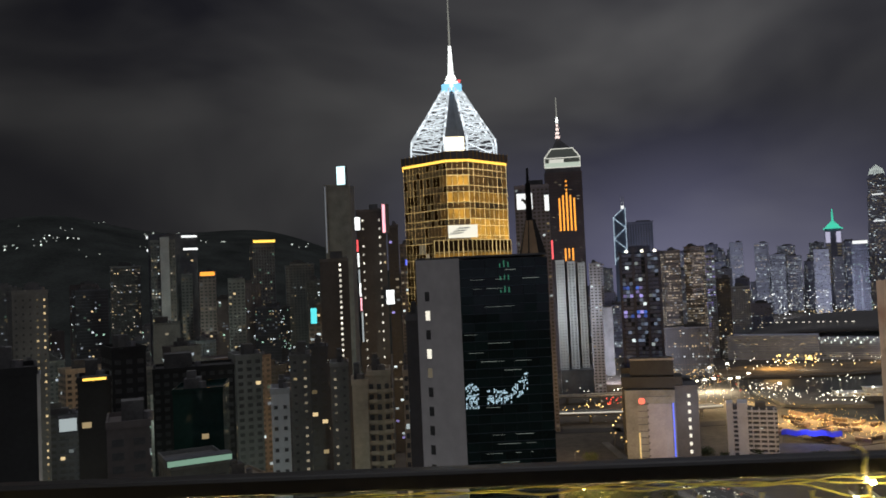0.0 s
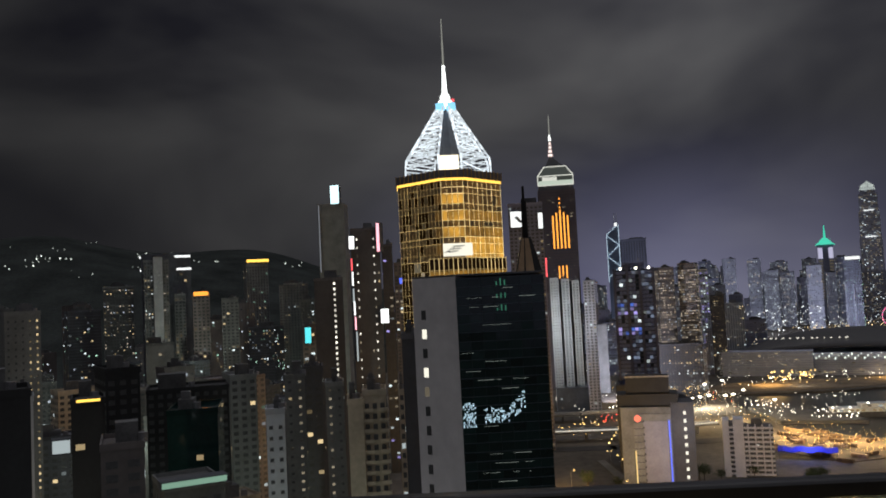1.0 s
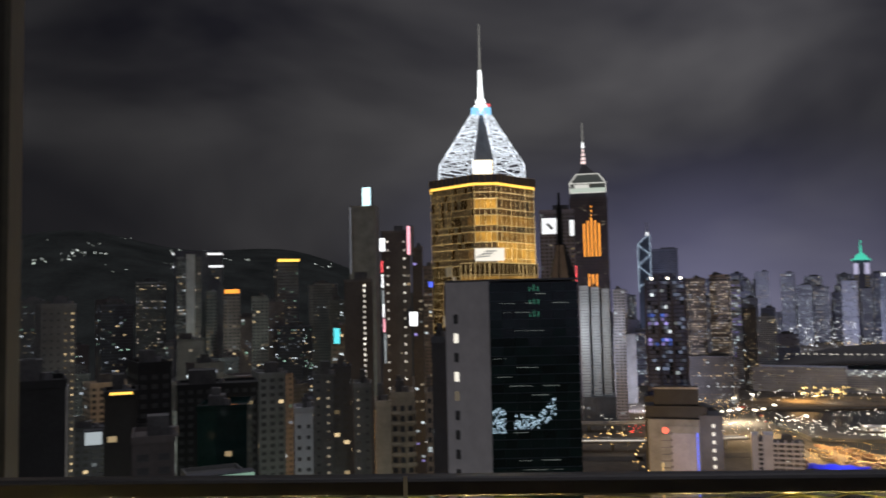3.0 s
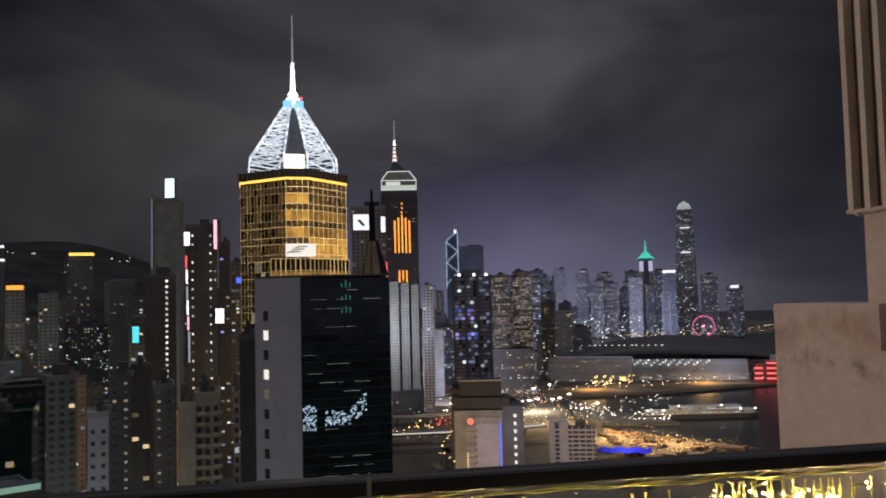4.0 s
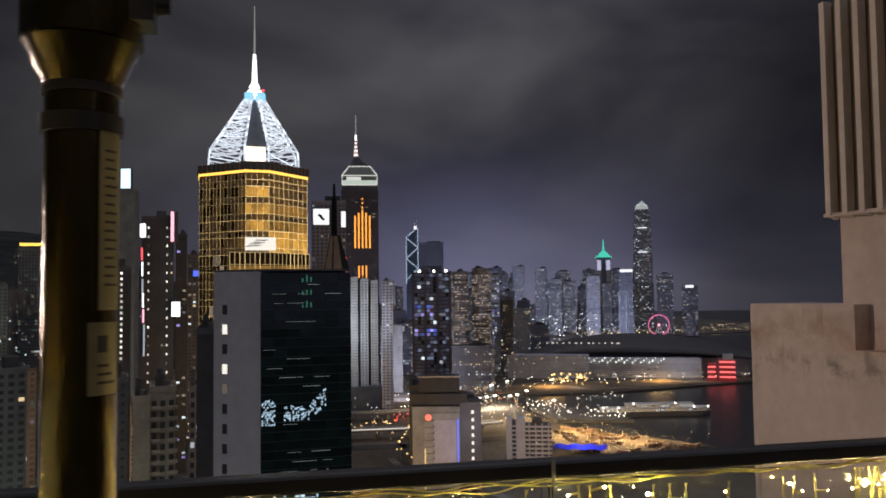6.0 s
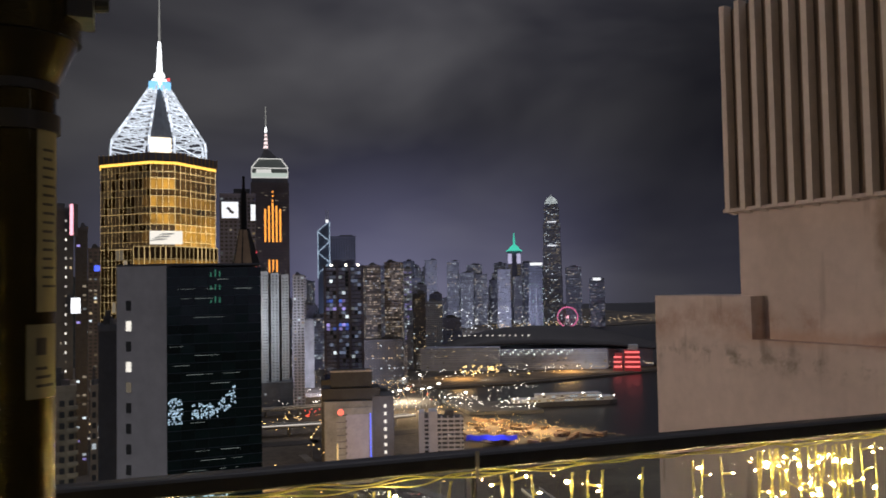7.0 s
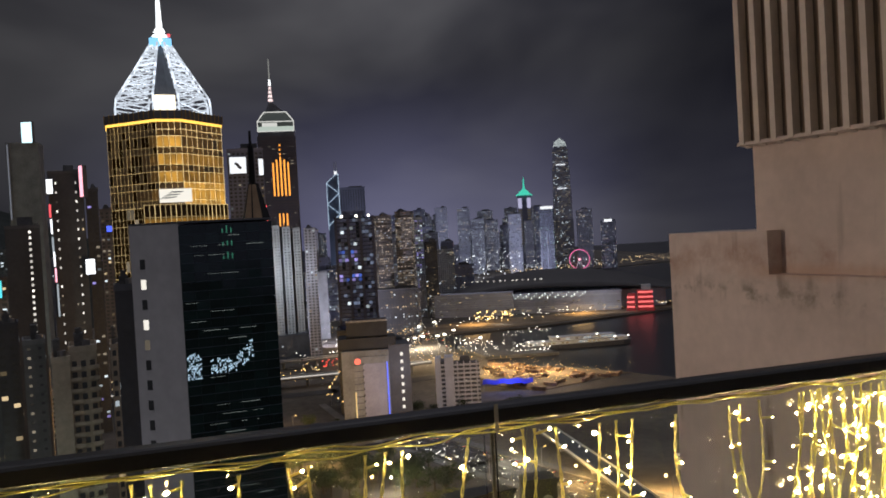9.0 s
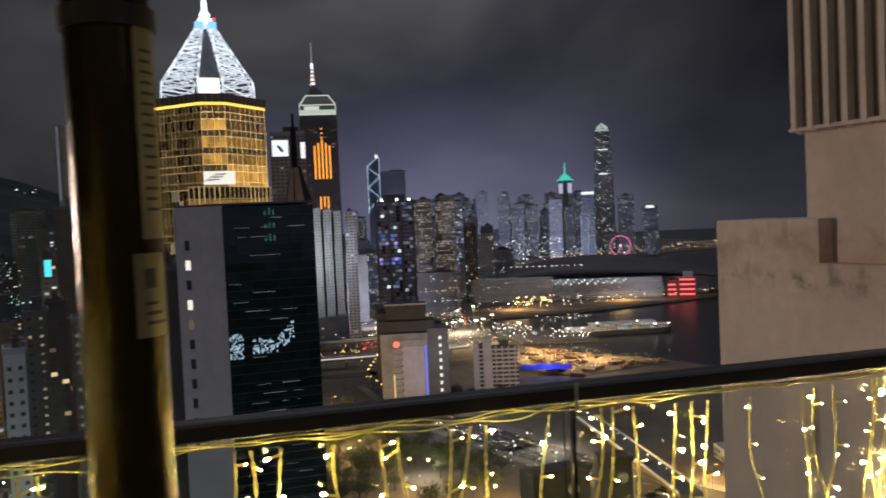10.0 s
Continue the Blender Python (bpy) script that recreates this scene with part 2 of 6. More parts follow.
STREETWHITE = glow("white_street_lamp_glow", (1.0, 0.93, 0.80), 5.0, 0.6)
STREETAMBER = glow("amber_street_lamp_glow", (1.0, 0.62, 0.20), 4.0, 0.6)
HEADLIGHT = glow("headlight_glow", (1.0, 0.95, 0.85), 5.0)
TAILLIGHT = glow("tail_light_glow", (1.0, 0.08, 0.05), 2.5)
SHOREWARM = glow("warm_shore_light", (1.0, 0.72, 0.38), 1.4, 0.7)
SHOREWHITE = glow("white_shore_light", (0.92, 0.95, 1.0), 1.4, 0.7)
HILLLIGHT = glow("hill_house_light", (0.85, 0.95, 0.90), 0.9, 0.8)
BULB = glow("fairy_bulb_glow", (1.0, 0.74, 0.28), 330.0, 0.0, True)


def water_material():
    m = mat("harbour_water", (0.006, 0.008, 0.012), 0.34, 0, 0.3, 0.01, 20)
    n, l = m.node_tree.nodes, m.node_tree.links
    tex, bp, tc = n.new("ShaderNodeTexNoise"), n.new("ShaderNodeBump"), n.new("ShaderNodeTexCoord")
    tex.inputs["Scale"].default_value, tex.inputs["Detail"].default_value = 0.25, 4
    bp.inputs["Strength"].default_value, bp.inputs["Distance"].default_value = 0.25, 0.6
    l.new(tc.outputs["Object"], tex.inputs["Vector"])
    l.new(tex.outputs["Fac"], bp.inputs["Height"])
    l.new(bp.outputs["Normal"], n["Principled BSDF"].inputs["Normal"])
    return m


def clear_glass():
    m = bpy.data.materials.new("balustrade_glass")
    m.use_nodes = True
    b = m.node_tree.nodes["Principled BSDF"]
    b.inputs["Transmission Weight"].default_value, b.inputs["Roughness"].default_value = 1.0, 0.0
    b.inputs["IOR"].default_value = 1.45
    b.inputs["Base Color"].default_value = (0.86, 0.92, 0.90, 1)
    return m


def stained_plaster():
    """Pinkish plaster with rain streaks and blotches."""
    m = mat("stained_pink_plaster", (0.62, 0.52, 0.455), 0.9, 0, 0.14, 0.55, 9, bump=0.15)
    n, l = m.node_tree.nodes, m.node_tree.links
    b = n["Principled BSDF"]
    plain = b.inputs["Base Color"].links[0].from_socket
    tc, mp = n.new("ShaderNodeTexCoord"), n.new("ShaderNodeMapping")
    mp.inputs["Scale"].default_value = (2.2, 2.2, 0.28)
    streak, blot = n.new("ShaderNodeTexNoise"), n.new("ShaderNodeTexNoise")
    streak.inputs["Scale"].default_value, streak.inputs["Detail"].default_value = 1.6, 7.0
    blot.inputs["Scale"].default_value, blot.inputs["Detail"].default_value = 0.7, 3.0
    r1, r2 = n.new("ShaderNodeMapRange"), n.new("ShaderNodeMapRange")
    r1.inputs["From Min"].default_value, r1.inputs["From Max"].default_value = 0.57, 0.80
    r2.inputs["From Min"].default_value, r2.inputs["From Max"].default_value = 0.47, 0.62
    both, mx = n.new("ShaderNodeMath"), n.new("ShaderNodeMixRGB")
    both.operation = "MULTIPLY"
    mx.inputs[2].default_value = (0.17, 0.125, 0.085, 1)
    l.new(tc.outputs["Object"], mp.inputs["Vector"])
    l.new(mp.outputs["Vector"], streak.inputs["Vector"])
    l.new(tc.outputs["Object"], blot.inputs["Vector"])
    l.new(streak.outputs["Fac"], r1.inputs["Value"])
    l.new(blot.outputs["Fac"], r2.inputs["Value"])
    l.new(r1.outputs["Result"], both.inputs[0])
    l.new(r2.outputs["Result"], both.inputs[1])
    l.new(both.outputs["Value"], mx.inputs[0])
    l.new(plain, mx.inputs[1])
    # a blotchy damp band and rust-coloured run-off near the ledge
    geo, sep = n.new("ShaderNodeNewGeometry"), n.new("ShaderNodeSeparateXYZ")
    l.new(geo.outputs["Position"], sep.inputs["Vector"])
    last = mx.outputs["Color"]
    for z0, z1, scale, low, high, colour in ((129.02, 128.42, 2.6, 0.48, 0.66, (0.16, 0.13, 0.08, 1)), (129.75, 128.85, 0.9, 0.50, 0.66, (0.34, 0.17, 0.10, 1))):
        tri, spots, edge, mul, mix = (n.new("ShaderNodeMapRange"), n.new("ShaderNodeTexNoise"), n.new("ShaderNodeMapRange"), n.new("ShaderNodeMath"), n.new("ShaderNodeMixRGB"))
        near, cap = n.new("ShaderNodeMath"), n.new("ShaderNodeMath")
        near.operation, near.inputs[1].default_value = "SUBTRACT", (z0 + z1) / 2
        cap.operation = "ABSOLUTE"
        tri.inputs["From Min"].default_value, tri.inputs["From Max"].default_value = abs(z0 - z1) / 2, 0.05
        spots.inputs["Scale"].default_value, spots.inputs["Detail"].default_value, spots.inputs["Roughness"].default_value = scale, 8.0, 0.65
        edge.inputs["From Min"].default_value, edge.inputs["From Max"].default_value = low, high
        edge.inputs["To Max"].default_value = 0.7
        mul.operation = "MULTIPLY"
        mix.inputs[2].default_value = colour
        l.new(sep.outputs["Z"], near.inputs[0])
        l.new(near.outputs["Value"], cap.inputs[0])
        l.new(cap.outputs["Value"], tri.inputs["Value"])
        l.new(geo.outputs["Position"], spots.inputs["Vector"])
        l.new(spots.outputs["Fac"], edge.inputs["Value"])
        l.new(tri.outputs["Result"], mul.inputs[0])
        l.new(edge.outputs["Result"], mul.inputs[1])
        l.new(mul.outputs["Value"], mix.inputs[0])
        l.new(last, mix.inputs[1])
        last = mix.outputs["Color"]
    # a rust patch at the ledge and a dark run of water above it
    for centre, size, colour, most in (((9.2, 8.45, 129.10), (1.6, 2.4, 7.0), (0.36, 0.16, 0.09, 1), 0.75), ((9.3, 8.50, 130.55), (1.6, 6.0, 1.3), (0.24, 0.15, 0.09, 1), 0.7), ((9.3, 9.9, 129.06), (0.6, 0.55, 6.5), (0.52, 0.30, 0.18, 1), 0.45)):
        sub, mul3, far, ramp, rag, add2, mix = (n.new("ShaderNodeVectorMath"), n.new("ShaderNodeVectorMath"), n.new("ShaderNodeVectorMath"), n.new("ShaderNodeMapRange"), n.new("ShaderNodeTexNoise"),
                                                n.new("ShaderNodeMath"), n.new("ShaderNodeMixRGB"))
        sub.operation, mul3.operation, far.operation, add2.operation = "SUBTRACT", "MULTIPLY", "LENGTH", "ADD"
        sub.inputs[1].default_value, mul3.inputs[1].default_value = centre, size
        rag.inputs["Scale"].default_value, rag.inputs["Detail"].default_value = 5.0, 6.0
        ramp.inputs["From Min"].default_value, ramp.inputs["From Max"].default_value, ramp.inputs["To Max"].default_value = 1.55, 0.75, most
        mix.inputs[2].default_value = colour
        l.new(geo.outputs["Position"], sub.inputs[0])
        l.new(sub.outputs["Vector"], mul3.inputs[0])
        l.new(mul3.outputs["Vector"], far.inputs[0])
        l.new(geo.outputs["Position"], rag.inputs["Vector"])
        l.new(far.outputs["Value"], add2.inputs[0])
        l.new(rag.outputs["Fac"], add2.inputs[1])
        l.new(add2.outputs["Value"], ramp.inputs["Value"])
        l.new(ramp.outputs["Result"], mix.inputs[0])
        l.new(last, mix.inputs[1])
        last = mix.outputs["Color"]
    l.new(last, b.inputs["Base Color"])
    return m


WALLPLASTER = stained_plaster()
WATER = water_material()
GLASS = clear_glass()


# ---- mesh helpers ----
class Shape:
    """Collects boxes, prisms and bars as one mesh."""

    def __init__(self):
        self.v, self.f = [], []

    def box(self, x0, x1, y0, y1, z0, z1):
        return self.hexa([(x0, y0, z0), (x1, y0, z0), (x1, y1, z0), (x0, y1, z0)], [(x0, y0, z1), (x1, y0, z1), (x1, y1, z1), (x0, y1, z1)])

    def hexa(self, low, high):
        return self.prism(low, high)

    def prism(self, low, high):
        k, n = len(self.v), len(low)
        self.v += [tuple(p) for p in low] + [tuple(p) for p in high]
        self.f.append(tuple(range(k + n - 1, k - 1, -1)))
        self.f.append(tuple(range(k + n, k + 2 * n)))
        for i in range(n):
            j = (i + 1) % n
            self.f.append((k + i, k + j, k + n + j, k + n + i))
        return self

    def ring(self, x, y, z0, z1, r0, r1, n=16):
        lo = [(x + r0 * math.cos(2 * math.pi * i / n), y + r0 * math.sin(2 * math.pi * i / n), z0) for i in range(n)]
        hi = [(x + r1 * math.cos(2 * math.pi * i / n), y + r1 * math.sin(2 * math.pi * i / n), z1) for i in range(n)]
        return self.prism(lo, hi)

    def bar(self, a, b, t, t2=None):
        a, b = Vector(a), Vector(b)
        d = (b - a).normalized()
        s = d.cross(Vector((0, 0, 1)) if abs(d.z) < 0.9 else Vector((1, 0, 0))).normalized() * t / 2
        u = d.cross(s).normalized() * (t2 or t) / 2
        return self.prism([a - s - u, a + s - u, a + s + u, a - s + u], [b - s - u, b + s - u, b + s + u, b - s + u])

    def pane(self, o, u, w, h, depth):
        """A thin box on a wall: corner o, along u for w, up for h, proud by depth along u x z."""
        o, u = Vector(o), Vector(u)
        nrm = Vector((u.y, -u.x, 0)) * depth
        a, b = o, o + u * w
        up = Vector((0, 0, h))
        return self.prism([a, a + nrm, b + nrm, b], [a + up, a + nrm + up, b + nrm + up, b + up])

    def mesh(self, name, material):
        me = bpy.data.meshes.new(name)
        me.from_pydata(self.v, [], self.f)
        me.materials.append(material)
        me.update()
        return me


def fixed(me):
    bm = bmesh.new()
    bm.from_mesh(me)
    bmesh.ops.recalc_face_normals(bm, faces=bm.faces)
    bm.to_mesh(me)
    bm.free()
    return me


def part(name, shape, material, parent, label="", kind="", m=None):
    if not shape.v:
        return None
    ob = new(name, fixed(shape.mesh(name, material)))
    ob.parent = parent
    if m is not None:
        ob.matrix_basis = m
    return tagged(ob, label, kind=kind)


def thing(name, label, category, m, group="", kind=""):
    ob = new(name)
    ob.empty_display_size = 0.2
    ob.matrix_world = m
    return tagged(ob, label, category, group, kind)


def solid(name, shape, material, label="", category="", kind="", group="", m=None):
    ob = new(name, fixed(shape.mesh(name, material)))
    if m is not None:
        ob.matrix_world = m
    return tagged(ob, label, category, group, kind)


def smooth(ob, angle=40):
    for p in ob.data.polygons:
        p.use_smooth = True
    ob.data.set_sharp_from_angle(angle=radians(angle))
    return ob


def facing(x, y, turn=0.0):
    return math.degrees(math.atan2(-x, y)) + turn


# ---- ground, water, hill ----
def sheet(points, z):
    s = Shape()
    s.v = [(x, y, z) for x, y in points]
    s.f = [tuple(range(len(points)))]
    return s


water = Shape()
water.box(-5000, 5000, -3000, 5000, -12.0, -2.5)
solid("water", water, WATER, "dark harbour water with light streaks", "water", "structure")
SHORE = [(-4500, -2500), (620, -2500), (520, 300), (392, 612), (318, 742), (326, 900), (340, 985), (485, 968), (690, 1006), (775, 1030), (790, 1110), (775, 1260), (905, 1500),
         (930, 1850), (1180, 2080), (1640, 2190), (1900, 2600), (2300, 4400), (-4500, 4400)]
land = Shape()
land.prism([(x, y, -12) for x, y in SHORE], [(x, y, 0) for x, y in SHORE])
solid("ground", land, EARTH, "dark city ground with amber patches of street light", "ground", "structure")


def hill_z(a, d):
    """Height of the hillside at bearing a (radians left of ahead) and distance d."""
    ridge = 0.5 + 0.5 * math.cos(min(math.pi, max(-math.pi, (a - radians(25)) * 4.2)))
    rise = math.sin(min(1, max(0, (d - 1500) / 1600)) * math.pi / 2)
    return -5 + rise * (40 + 390 * ridge) * (0.85 + 0.3 * noise.noise(Vector((a * 5, d * 0.0012, 0.3))))


def hill():
    s = Shape()
    nx, ny = 90, 24
    for j in range(ny):
        for i in range(nx):
            a, d = radians(60 - 78 * i / (nx - 1)), 1500 + 1900 * j / (ny - 1)
            s.v.append((-math.sin(a) * d, math.cos(a) * d, hill_z(a, d)))
    for j in range(ny - 1):
        for i in range(nx - 1):
            k = j * nx + i
            s.f.append((k, k + 1, k + nx + 1, k + nx))
    return s


smooth(solid("hill", hill(), FOREST, "dark wooded hillside behind the city", "hill", "structure"), 180)


# ---- terrace ----
RAIL_TURN = -2.4
RAIL = pose(0.36, 1.783, 0, 0, 0, RAIL_TURN)
FLOOR_Z = 128.5

floor = Shape()
floor.box(-7, 8.2, -4.0, 2.0, FLOOR_Z - 0.35, FLOOR_Z)
solid("floor", floor, DECK, "grey tiled terrace floor", "floor", "structure")
wall = Shape()
wall.box(-7, 8.2, -4.25, -4.0, FLOOR_Z - 0.35, FLOOR_Z + 3.4)
solid("wall_back", wall, CONCRETE, "plain rendered wall behind the terrace", "wall", "structure")
below = Shape()
below.box(-7, 8.2, -16, 1.7, 0, FLOOR_Z - 0.36)
solid("wall_tower", below, CONCRETE, "facade of the tower under the terrace", "wall", "structure")


POSTGREY = mat("dull_grey_post", (0.32, 0.30, 0.25), 0.6, 0.2, 0.2, 4, 6)


def balustrade(m, x0, x1, label):
    t = thing("balustrade", label, "railing", m)
    s = Shape()
    # handrail with rounded shoulders
    prof = [(-0.022, -0.036), (0.022, -0.036), (0.026, -0.032), (0.026, -0.007), (0.022, -0.002), (0.016, 0.0), (-0.016, 0.0), (-0.022, -0.002), (-0.026, -0.007), (-0.026, -0.032)]
    s.prism([(x0, y, 129.62 + z) for y, z in prof], [(x1, y, 129.62 + z) for y, z in prof])
    part("handrail", s, BLACKMETAL, t, "black powder-coated handrail")
    joints = [x for x in (-5.8, -4.35, -2.9, -1.45, 0.0, 2.29, 4.58, 6.87) if x0 <= x <= x1]
    for x, x_next in zip(joints, joints[1:] + [x1]):
        p = Shape().box(x - 0.004, x + 0.004, -0.029, -0.0272, 129.57, 129.624)
        part("joint_bar", p, POSTGREY, t, "slim grey steel joint bar")
        part("post", Shape().box(x - 0.003, x + 0.003, 0.0, 0.007, FLOOR_Z, 129.57), BLACKMETAL, t, "thin dark post")
        g = Shape().box(x + 0.012, x_next - 0.012, 0.010, 0.020, FLOOR_Z + 0.05, 129.568)
        g = part("glass_panel", g, GLASS, t, "clear glass panel")
        g.visible_shadow = False
    b = Shape().box(x0, x1, -0.02, 0.05, FLOOR_Z, FLOOR_Z + 0.05)
    part("bottom_channel", b, BLACKMETAL, t)
    return t


balustrade(RAIL, -6.0, 7.3, "black metal handrail over clear glass panels at the terrace edge")
# side rail added out of view, to carry lights for the heater's reflections
SIDE_RAIL = pose(-3.4, 0, 0, 0, 0, 90)
balustrade(SIDE_RAIL, -3.9, 1.66, "added unseen side rail of black metal over clear glass")


def tube(points, r, n=5):
    """A round cable through points, as a mesh."""
    s = Shape()
    pts = [Vector(p) for p in points]
    for i, p in enumerate(pts):
        d = (pts[min(i + 1, len(pts) - 1)] - pts[max(i - 1, 0)]).normalized()
        a = d.cross(Vector((0.3, 1, 0.1))).normalized()
        b = d.cross(a)
        for k in range(n):
            q = 2 * math.pi * k / n
            s.v.append(tuple(p + (a * math.cos(q) + b * math.sin(q)) * r))
    for i in range(len(pts) - 1):
        for k in range(n):
            s.f.append((i * n + k, i * n + (k + 1) % n, (i + 1) * n + (k + 1) % n, (i + 1) * n + k))
    return s


def bulb_mesh():
    bm = bmesh.new()
    bmesh.ops.create_icosphere(bm, subdivisions=2, radius=0.0030)
    # a small cone-shaped diode cap, pointed towards its tip
    for v in bm.verts:
        k = v.co.z / 0.0030
        v.co.x *= 1.0 + 0.25 * k
        v.co.y *= 1.0 + 0.25 * k
        v.co.z *= 1.6
    me = bpy.data.meshes.new("bulb")
    bm.to_mesh(me)
    bm.free()
    me.materials.append(BULB)
    return me


def fairy_lights(m, x0, x1, seed, label, wraps=()):
    rnd = random.Random(seed)
    t = thing("fairy_light_curtain", label, "fairy lights", m)
    bm = bulb_mesh()
    # three strands wind along under the handrail
    for k in range(3):
        pts = []
        for i in range(int((x1 - x0) / 0.0125)):
            x = x0 + i * 0.0125
            sag = 0.014 * max(0.0, noise.noise(Vector((x * 4.5, k * 7.3, seed)))) * (1 + k)
            w = 5 * noise.noise(Vector((x * 2.1, k * 3.1, 0.5)))
            pts.append((x, -0.014 + 0.008 * math.sin(x * 31 + k * 2.1 + w), 129.577 - 0.003 * k - sag + 0.003 * math.cos(x * 37 + k * 2.1 + w)))
        part("main_cable", tube(pts, 0.0016), CABLE, t)
    x = x0 + 0.1
    while x < x1 - 0.12:
        dense = 0.22 if 0.62 < x < 1.0 else 1.0
        x += dense * rnd.choice((0.035, 0.05, 0.075, 0.10, 0.12))
        length = rnd.uniform(0.34, 0.62)
        ph, amp = rnd.uniform(0, 6.3), rnd.uniform(0.006, 0.022)
        top = 129.566 - 0.012 * abs(math.sin(x * 3.9))
        drift = rnd.uniform(-0.05, 0.05)

        def at(q, x=x, ph=ph, amp=amp, top=top, drift=drift):
            return (x + drift * q + amp * math.sin(q * 13 + ph), -0.016 + 0.006 * math.sin(q * 23 + ph), top - q)

        n = int(length / 0.012)
        s = Shape()
        for w in (0, math.pi):
            pts = [(at(i * 0.012)[0] + 0.0022 * math.cos(i * 1.1 + w), at(i * 0.012)[1] + 0.0022 * math.sin(i * 1.1 + w), at(i * 0.012)[2]) for i in range(n)]
            c = tube(pts, 0.00135, 4)
            k = len(s.v)
            s.v += c.v
            s.f += [tuple(i + k for i in f) for f in c.f]
        strand = part("light_strand", s, CABLE, t)
        q = rnd.uniform(0.01, 0.05)
        while q < length:
            p = Vector(at(q))
            side = rnd.choice((-1, 1)) * rnd.uniform(0.006, 0.030)
            tip = p + Vector((side, -0.006, -abs(side) * rnd.uniform(-0.5, 0.6)))
            part("bulb_stem", Shape().bar(p, tip, 0.0040), CABLE, t)
            b = new("bulb", bm)
            b.parent = strand
            b.matrix_basis = Matrix.Translation(tip) @ (tip - p).to_track_quat("Z", "X").to_matrix().to_4x4() @ Matrix.Scale(rnd.choice((0.55, 0.65, 0.8, 0.95, 1.1)), 4)
            q += rnd.uniform(0.05, 0.10)
    # loops of cable thrown over the handrail, each with a lit bulb
    for x in wraps:
        loop = [(x + 0.006 * math.sin(i * 1.3), 0.031 * math.cos(a), 129.602 + 0.031 * math.sin(a)) for i, a in ((i, 2 * math.pi * i / 16) for i in range(17))]
        part("cable_loop", tube(loop, 0.0024, 6), CABLE, t)
        b = new("bulb", bm)
        b.parent = t
        b.matrix_basis = Matrix.Translation((x + 0.008, -0.036, 129.572))
    return t


fairy_lights(RAIL, -3.2, 3.4, 11, "curtain of warm yellow fairy lights hung under the handrail", (2.29,))
# added out of view, so that the heater pole mirrors gold streaks
fairy_lights(SIDE_RAIL, -3.7, 1.5, 12, "added unseen curtain of warm yellow fairy lights on the side rail")


def floodlight(x, z, w, h, turn, label):
    t = thing("floodlight", label, "floodlight", RAIL @ pose(x, 0.075, z, 0, 0, turn))
    s = Shape().box(-w / 2, w / 2, -0.03, 0.03, -h, 0).box(-w / 2 - 0.004, w / 2 + 0.004, -0.035, -0.028, -0.006, 0.004)
    part("housing", s, BLACKMETAL, t)
    part("bracket", Shape().box(-0.012, 0.012, 0.031, 0.043, -h - 0.05, -0.01).box(-0.012, 0.012, -0.02, 0.031, -h - 0.056, -h - 0.05), STEEL, t)
    k = Shape()
    k.ring(0, 0, 0, 0.006, 0.012, 0.010, 12)
    part("knob", k, STEEL, t, m=pose(w * 0.2, -0.03, -h * 0.35, 90, 0, 0))


floodlight(-0.012, 129.428, 0.135, 0.12, 8, "square black floodlight box fixed behind the glass")
floodlight(0.122, 129.440, 0.070, 0.12, -14, "narrow black floodlight box fixed behind the glass")


